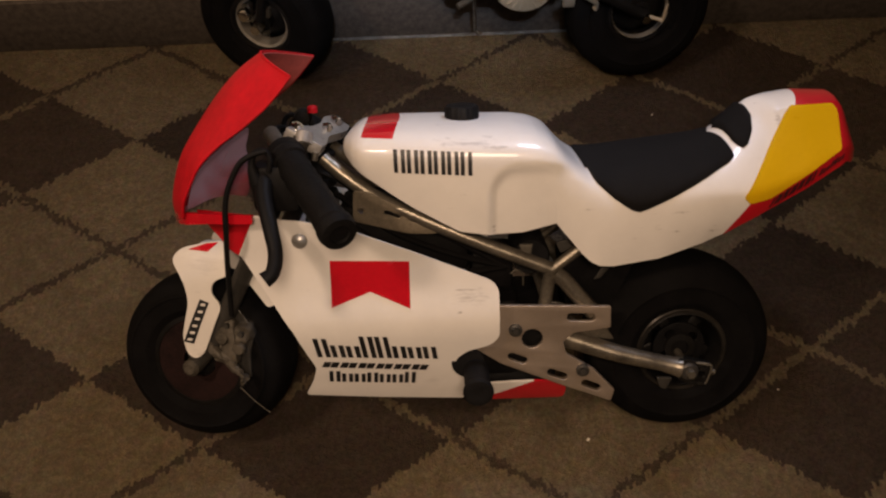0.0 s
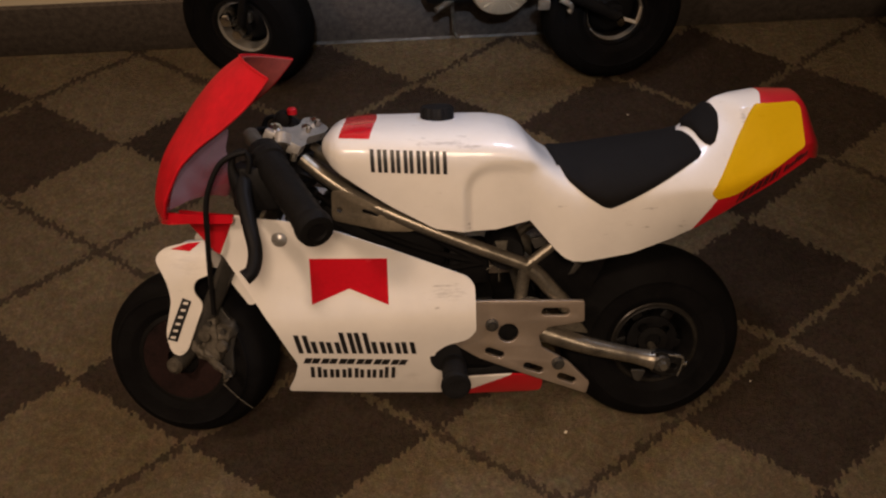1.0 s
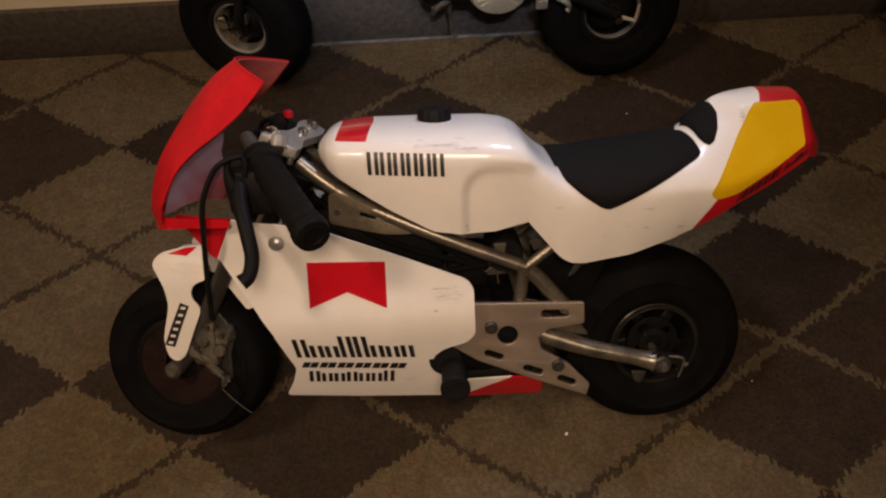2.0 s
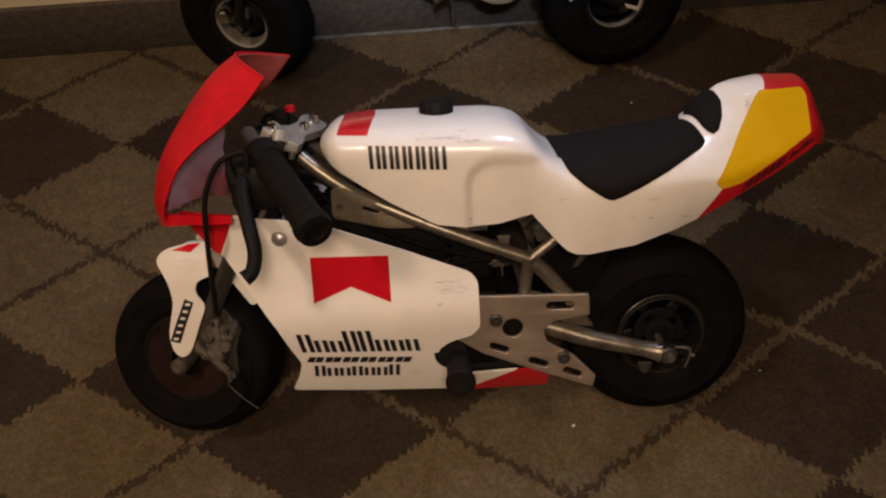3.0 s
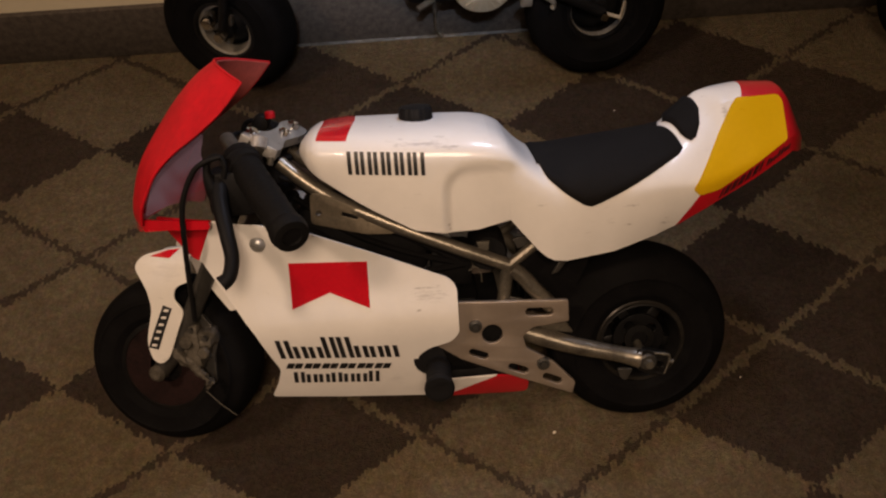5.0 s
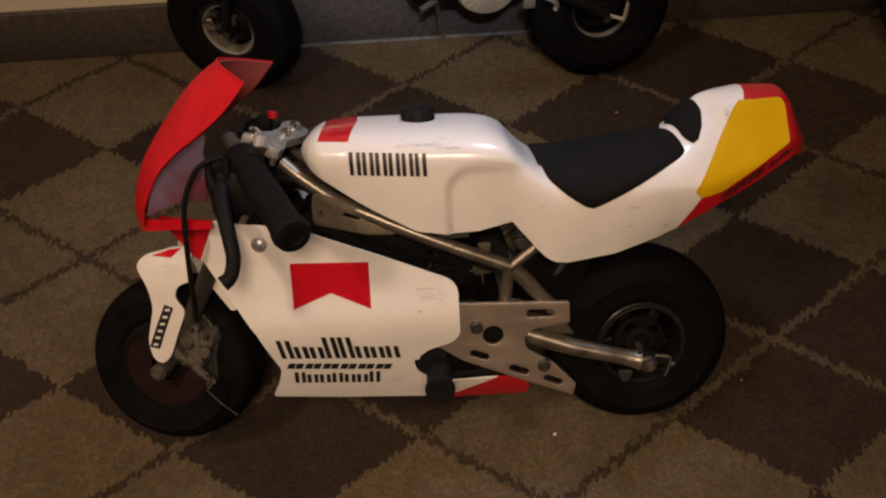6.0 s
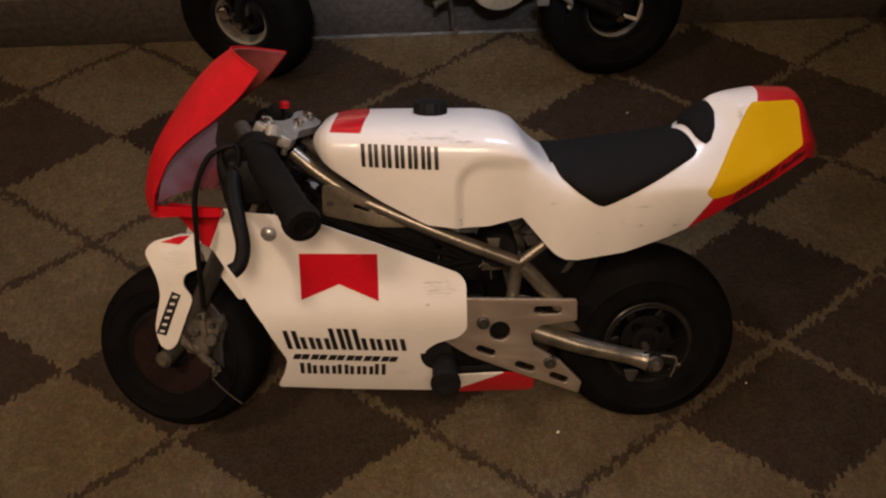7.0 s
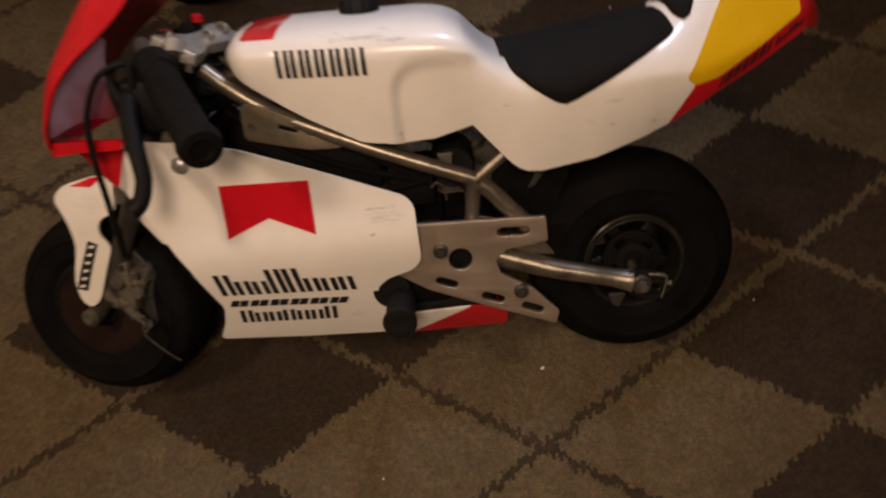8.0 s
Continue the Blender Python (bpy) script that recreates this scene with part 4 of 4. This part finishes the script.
rim_ = rounded([(0.0, 0.0), (1.0, 0.0), (0.98, 0.18), (0.80, 0.36), (0.92, 0.62), (1.0, 0.80), (0.92, 1.0), (0.10, 1.0), (0.0, 0.80), (0.22, 0.60), (0.22, 0.38), (0.0, 0.22)], 0.06, 3)
bracket = part("fork_clamp", scaled(clamp_piece(rim_, -0.010, 0.0)), ALLOY, bike, "bright alloy fork and handlebar clamp", angle=30)
part("clamp_lip", scaled(clamp_piece([(-0.04, -0.03), (1.0, -0.03), (1.0, 0.05), (-0.04, 0.05)], -0.011, 0.0015)), ALLOY, bracket, "bright front lip of the clamp")
for u, v, r in ((0.45, 0.86, 0.0075), (0.55, 0.52, 0.0060), (0.10, 0.10, 0.0070)):
    c = on_clamp(u, v)
    up_ = Vector((0, 1, 0)).rotation_difference(AX).to_matrix().to_4x4()
    part("clamp_bolt", scaled(revolve([(0, 0.007), (r * 0.55, 0.007), (r * 0.6, 0.005), (r, 0.005), (r, -0.004)], 14, Matrix.Translation(c) @ up_)), CHROME, bracket, "bright clamp bolt")
part("pinch_bolt", scaled(rod(on_clamp(0.9, -0.03, -0.008), on_clamp(0.95, -0.04, -0.016), 0.0035, 10)), CASTM, bracket)
lower = box_bm(-0.175, -0.062, 0.338, -0.135, 0.062, 0.350, 0.004)
front("lower_clamp", lower, BLACKP, bike, "black lower fork clamp")
# mudguard over the front wheel with its leg cover
def guard_side(x, z):
    return float(np.interp(z, [0.15, 0.20, 0.25, 0.28, 0.30], [0.066, 0.064, 0.058, 0.048, 0.030]))


guard = rounded([(-0.302, 0.272), (-0.292, 0.284), (-0.262, 0.290), (-0.234, 0.292), (-0.231, 0.256), (-0.250, 0.250), (-0.254, 0.236), (-0.241, 0.222), (-0.266, 0.165), (-0.277, 0.158), (-0.287, 0.164), (-0.291, 0.184), (-0.281, 0.225), (-0.286, 0.248)], 0.008)
for far in (False, True):
    gd = front("fork_guard", sheet(guard, guard_side, 0, 0.0022, 0.008, far), FENDER, bike, "white fork guard with a small sticker", angle=50)
    if not far:
        st = [(-0.2895, 0.1790), (-0.2775, 0.1765), (-0.2560, 0.2250), (-0.2665, 0.2290)]
        front("guard_sticker", sheet(st, guard_side, 0.0008, 0.0005, 0.01), BLACKV, gd, "small black sticker with white bars")
        for i in range(6):
            t0, t1 = (i + 0.34) / 6, (i + 0.68) / 6
            L = lambda t, a: (-0.2895 + 0.0225 * t + 0.0113 * a, 0.1790 + 0.0490 * t - 0.0032 * a)
            front("sticker_bar", sheet([L(t0, 0.28), L(t0 + 0.02, 0.74), L(t1 + 0.02, 0.74), L(t1, 0.28)], guard_side, 0.0014, 0.0004, 0.02), FENDER, gd)
        front("red_patch", sheet([(-0.282, 0.283), (-0.262, 0.289), (-0.248, 0.290), (-0.258, 0.281)], guard_side, 0.0008, 0.0004, 0.01), REDP, gd)
bm = bmesh.new()
rows = []
for a in np.linspace(74, 92, 8):
    rows.append([bm.verts.new((-0.284 + (0.114 + 0.016 * (1 - (w / 0.05) ** 2)) * math.cos(radians(a)), w, 0.150 + (0.114 + 0.016 * (1 - (w / 0.05) ** 2)) * math.sin(radians(a)))) for w in np.linspace(-0.050, 0.050, 13)])
for A, B in zip(rows, rows[1:]):
    for i in range(12):
        bm.faces.new((A[i], A[i + 1], B[i + 1], B[i]))
bmesh.ops.recalc_face_normals(bm, faces=bm.faces)
bmesh.ops.solidify(bm, geom=bm.faces[:], thickness=0.0022)
front("mudguard_crown", bm, FENDER, bike, "white front mudguard")
# brake caliper and its arm
cal = box_bm(-0.258, -0.056, 0.158, -0.220, -0.030, 0.190, 0.005)
box_bm(-0.250, -0.061, 0.152, -0.230, -0.030, 0.203, 0.005, cal)
box_bm(-0.234, -0.058, 0.176, -0.214, -0.032, 0.196, 0.004, cal)
caliper = front("brake_caliper", roughened(cal, 0.0045, 75, 3), GRIME, bike, "grimy cast brake caliper")
for bx_, bz_, br_ in ((-0.245, 0.183, 0.0085), (-0.226, 0.170, 0.0075), (-0.252, 0.160, 0.0055)):
    front("caliper_piston", revolve([(0, 0.006), (br_ * 0.75, 0.0055), (br_, 0.003), (br_, 0)], 14, Matrix.Translation((bx_, -0.058, bz_)) @ Matrix.Diagonal((1, -1, 1, 1))), GRIME, caliper)
for bx_, bz_ in ((-0.222, 0.188), (-0.238, 0.198)):
    front("caliper_bolt", revolve([(0, 0.005), (0.0032, 0.005), (0.0036, 0)], 6, Matrix.Translation((bx_, -0.058, bz_)) @ Matrix.Diagonal((1, -1, 1, 1))), FORKM, caliper)
front("caliper_lever", roughened(tube([(-0.262, -0.056, 0.172), (-0.246, -0.062, 0.160), (-0.226, -0.063, 0.142), (-0.219, -0.062, 0.132)], [0.0062, 0.0046, 0.0042, 0.0055], 12), 0.0045, 150, 1), GRIME, caliper, "grimy brake lever arm")
front("caliper_plate", cut_plate([rounded([(-0.258, 0.165), (-0.243, 0.200), (-0.232, 0.214), (-0.212, 0.186), (-0.221, 0.160), (-0.222, 0.128), (-0.232, 0.124)], 0.004)], 0.004, -0.042), FORKM, caliper, "dull caliper bracket")
front("brake_wire", tube([(-0.228, -0.062, 0.124), (-0.212, -0.060, 0.106), (-0.196, -0.058, 0.092)], 0.0007, 6), GRIME, caliper)

# ---- handlebars, levers, cables
for s in (-1, 1):
    a, b = Vector((-0.161, s * 0.066, 0.398)), Vector((-0.097, s * 0.184, 0.350))
    bar = part("handlebar", scaled(rod(a - (b - a) * (0.34 if s < 0 else 0.08), b - (b - a) * 0.06, 0.0088, 16)), BARM, bike, "dull grey clip-on handlebar")
    part("bar_bore", scaled(rod(a - (b - a) * (0.345 if s < 0 else 0.085), a - (b - a) * (0.33 if s < 0 else 0.07), 0.0058, 14)), BLACKP, bar, "dark open end of the bar")
    way = (b - a).normalized()
    turn = Vector((0, 1, 0)).rotation_difference(way).to_matrix().to_4x4()
    L = (b - a).length
    prof = [(0.0, -0.002), (0.0185, -0.002), (0.0200, 0.002), (0.0200, 0.006), (0.0165, 0.010)] + [(0.0170 - 0.0010 * (i % 2), 0.014 + (L - 0.030) * i / 15) for i in range(16)] + [(0.0186, L - 0.012), (0.0190, L - 0.006), (0.0172, L + 0.001), (0.010, L + 0.002), (0.009, L - 0.001), (0, L - 0.001)]
    part("grip", scaled(moved(revolve(prof, 28), Matrix.Translation(a) @ turn)), GRIPM, bar, "black rubber hand grip")
    per = part("lever_perch", scaled(moved(box_bm(-0.024, -0.022, -0.036, 0.026, 0.016, 0.014, 0.008), Matrix.Translation((-0.172, s * 0.072, 0.380)))), BLACKP, bar, "black lever perch")
    part("perch_clamp", scaled(moved(revolve([(0.015, -0.012), (0.0195, -0.010), (0.0195, 0.012), (0.015, 0.014)], 20), Matrix.Translation(a + way * 0.004) @ turn)), BLACKP, bar)
    part("lever_eye", scaled(tube([(-0.175, s * 0.094, 0.388), (-0.172, s * 0.095, 0.402), (-0.177, s * 0.095, 0.411), (-0.187, s * 0.095, 0.408), (-0.191, s * 0.095, 0.396), (-0.189, s * 0.093, 0.380), (-0.184, s * 0.090, 0.362)], [0.003, 0.003, 0.003, 0.0032, 0.004, 0.0075, 0.0095], 10)), BLACKP, bar, "black lever pivot loop")
    part("lever", scaled(tube([(-0.182, s * 0.085, 0.384), (-0.180, s * 0.105, 0.364), (-0.172, s * 0.128, 0.338), (-0.167, s * 0.142, 0.318), (-0.169, s * 0.155, 0.303), (-0.177, s * 0.160, 0.297)], [0.0095, 0.0085, 0.0078, 0.0075, 0.0075, 0.0085], 12)), BLACKP, bar, "black brake lever")
part("brake_cable", scaled(tube([(-0.174, -0.098, 0.411), (-0.188, -0.100, 0.408), (-0.203, -0.100, 0.398), (-0.217, -0.100, 0.373), (-0.223, -0.099, 0.349), (-0.226, -0.095, 0.325), (-0.235, -0.075, 0.280), (-0.243, -0.058, 0.215)], 0.0030, 10)), BLACKP, bike, "black brake cable")
part("throttle_cable", scaled(tube([(-0.170, 0.06, 0.40), (-0.19, 0.04, 0.405), (-0.17, 0.0, 0.38), (-0.10, -0.02, 0.35), (-0.02, -0.02, 0.30)], 0.003, 8)), BLACKP, bike)
part("throttle_housing", scaled(moved(revolve([(0, -0.014), (0.009, -0.012), (0.011, 0.0), (0.009, 0.012), (0, 0.014)], 20), Matrix.Translation((-0.160, 0.062, 0.414)))), BLACKP, bike)
part("stop_switch", scaled(revolve([(0, 0.004), (0.004, 0.004), (0.0060, 0.002), (0.0060, -0.004)], 16, Matrix.Translation((-0.147, 0.05, 0.425)) @ Matrix.Rotation(radians(90), 4, "X"))), REDIN, bike, "red stop switch")

# ---------------------------------------------------------------- the second small motorcycle against the wall
other = thing("mini_motorcycle", pose(0, 0, 0), "dark mini motorcycle with fat tyres parked against the wall", "motorcycle")
RW = Matrix.Translation((0.3886, 0.796, 0.1335)) @ Matrix.Rotation(radians(3.9), 4, "Z") @ Matrix.Rotation(radians(-21), 4, "X")
LW = Matrix.Translation((-0.322, 0.806, 0.1325)) @ Matrix.Rotation(radians(-17), 4, "Z") @ Matrix.Rotation(radians(-14), 4, "X")
w2 = wheel(other, 0.1373, 0.048, 0.061, DARKRIM, 0, RW, 1.0)
part("rim_ring", moved(revolve([(0.0610, -0.030), (0.0600, -0.034), (0.0530, -0.032), (0.0515, -0.020)], 56), RW), GREYRIM, w2, "dull beige rim edge")
part("drum_plate", moved(revolve([(0, -0.012), (0.040, -0.010), (0.050, -0.002), (0.053, 0.008)], 40), RW), DARKRIM, w2)
w1 = wheel(other, 0.1310, 0.041, 0.060, DARKRIM, 0, LW, 1.0)
part("rim_ring", moved(revolve([(0.0595, -0.026), (0.0585, -0.030), (0.0480, -0.025), (0.0440, -0.004)], 56), LW), GREYRIM, w1, "dull beige rim edge")
part("drum_plate", moved(revolve([(0, -0.010), (0.026, -0.008), (0.042, 0.002), (0.046, 0.010)], 40), LW), DARKRIM, w1)
part("axle_nut", moved(revolve([(0, -0.060), (0.010, -0.060), (0.012, -0.050), (0.012, -0.02)], 6), LW), CHROME, w1)
for s in (-1, 1):
    part("fork_leg", rod(LW @ Vector((0.010, s * 0.052, 0.020)), LW @ Vector((0.09, s * 0.056, 0.42)), 0.009), DARKRIM, other)
for dx, dz, w, h in ((-0.030, 0.022, 0.008, 0.022), (-0.016, 0.010, 0.010, 0.010), (0.020, 0.028, 0.007, 0.018), (0.010, -0.018, 0.012, 0.006)):
    part("brake_arm", moved(box_bm(dx - w / 2, -0.040, dz - h / 2, dx + w / 2, -0.026, dz + h / 2, 0.0015), LW), CASTM, w1, "dull metal brake piece")
part("hub_drive", moved(revolve([(0, -0.050), (0.010, -0.049), (0.014, -0.044), (0.014, -0.012)], 20), LW @ Matrix.Translation((-0.026, 0, 0.018))), CHROME, w1, "chromed hub drive")
part("fork_yoke", rod(LW @ Vector((0.075, -0.07, 0.36)), LW @ Vector((0.075, 0.07, 0.36)), 0.016), DARKRIM, other)
for s in (-1, 1):
    part("swing_arm", rod(RW @ Vector((0.0, s * 0.058, 0.004)), (0.19, 0.775 + s * 0.045, 0.285), 0.010), DARKRIM, other)
    part("frame_tube", tube([(-0.23, 0.815 + s * 0.02, 0.46), (-0.10, 0.81 + s * 0.04, 0.40), (0.06, 0.80 + s * 0.05, 0.36), (0.34, 0.80 + s * 0.05, 0.42)], 0.012), DARKRIM, other)
    part("frame_tube", tube([(-0.23, 0.815 + s * 0.02, 0.46), (-0.12, 0.81 + s * 0.03, 0.31), (0.0, 0.80 + s * 0.04, 0.27), (0.20, 0.775 + s * 0.045, 0.26)], 0.010), DARKRIM, other)
eng2 = part("engine", box_bm(0.02, 0.765, 0.178, 0.25, 0.845, 0.33, 0.02), ENGINE, other, "dark engine block")
cov = revolve([(0, -0.010), (0.020, -0.010), (0.050, -0.004), (0.056, 0.004), (0.056, 0.02)], 40)
part("clutch_cover", moved(cov, Matrix.Translation((0.166, 0.752, 0.222))), BEIGE, eng2, "cream round cover with ribs")
for i in range(9):
    a = math.pi * i / 9
    part("cover_rib", moved(box_bm(-0.042, -0.0105, -0.0010, 0.042, -0.004, 0.0010, 0.0004), Matrix.Translation((0.166, 0.752, 0.222)) @ Matrix.Rotation(a, 4, "Y")), BEIGE, eng2)
part("footpeg", rod((0.044, 0.752, 0.186), (0.10, 0.790, 0.192), 0.006), CASTM, other, "small dull footpeg")
part("side_stand", tube([(0.074, 0.785, 0.19), (0.078, 0.788, 0.130), (0.080, 0.790, 0.092), (0.090, 0.788, 0.080)], [0.004, 0.0030, 0.0035, 0.006], 10), GRIME, other, "thin side stand")
for ends in (((-0.026, 0.014), (0.034, -0.008)), ((0.034, -0.008), (0.040, 0.022))):
    (x0, z0), (x1, z1) = ends
    part("axle_stay", moved(tube([(x0, -0.066, z0), (x1, -0.066, z1)], 0.0038, 8, curve=0, flat=0.6), RW), BEIGE, other, "polished axle stay")
part("axle_bolt", moved(revolve([(0, -0.078), (0.008, -0.078), (0.009, -0.075), (0.009, -0.060)], 6), RW), CHROME, other)
part("pedal_bracket", roughened(tube([(0.272, 0.726, 0.222), (0.288, 0.722, 0.214), (0.294, 0.722, 0.204), (0.291, 0.722, 0.196)], [0.005, 0.0055, 0.004, 0.0055], 10), 0.001, 120, 1), GREYRIM, other, "dull curled bracket")
part("chain_tensioner", box_bm(0.232, 0.722, 0.200, 0.254, 0.732, 0.220, 0.003), GREYRIM, other, "small dull metal block")
part("seat", box_bm(0.02, 0.755, 0.42, 0.40, 0.845, 0.47, 0.02), FOAM, other)
part("fuel_tank", box_bm(-0.20, 0.755, 0.42, 0.02, 0.845, 0.52, 0.03), ENGINE, other)

# ---------------------------------------------------------------- wheel of a third motorcycle further along the wall, rest of it not built
third = thing("third_bike_wheel", pose(1.088, 0.77, 0.0), "black tyre on a dark rim standing against the wall", "wheel")
SW = Matrix.Translation((0, 0, 0.137)) @ Matrix.Rotation(radians(-8), 4, "X")
wheel(third, 0.1373, 0.048, 0.061, DARKRIM, 5, SW, 1.0)

# ---------------------------------------------------------------- small things on the carpet
for x, y, r in ((0.2124, -0.011, 0.0024), (0.5255, 0.058, 0.0014), (-0.0200, -0.142, 0.0013), (0.420, 0.632, 0.0016)):
    bm = bmesh.new()
    bmesh.ops.create_icosphere(bm, subdivisions=1, radius=r)
    for v in bm.verts:
        v.co = Vector((v.co.x * 1.5, v.co.y, v.co.z * 0.4)) * (1 + 0.3 * noise.noise(v.co * 400))
    moved(bm, Matrix.Translation((x, y, r * 0.3)) @ Matrix.Rotation(0.6, 4, "Z"))
    tagged(part("lint", bm, RUBBISH), "small pale scrap of lint on the carpet", "lint", "scraps on the carpet")
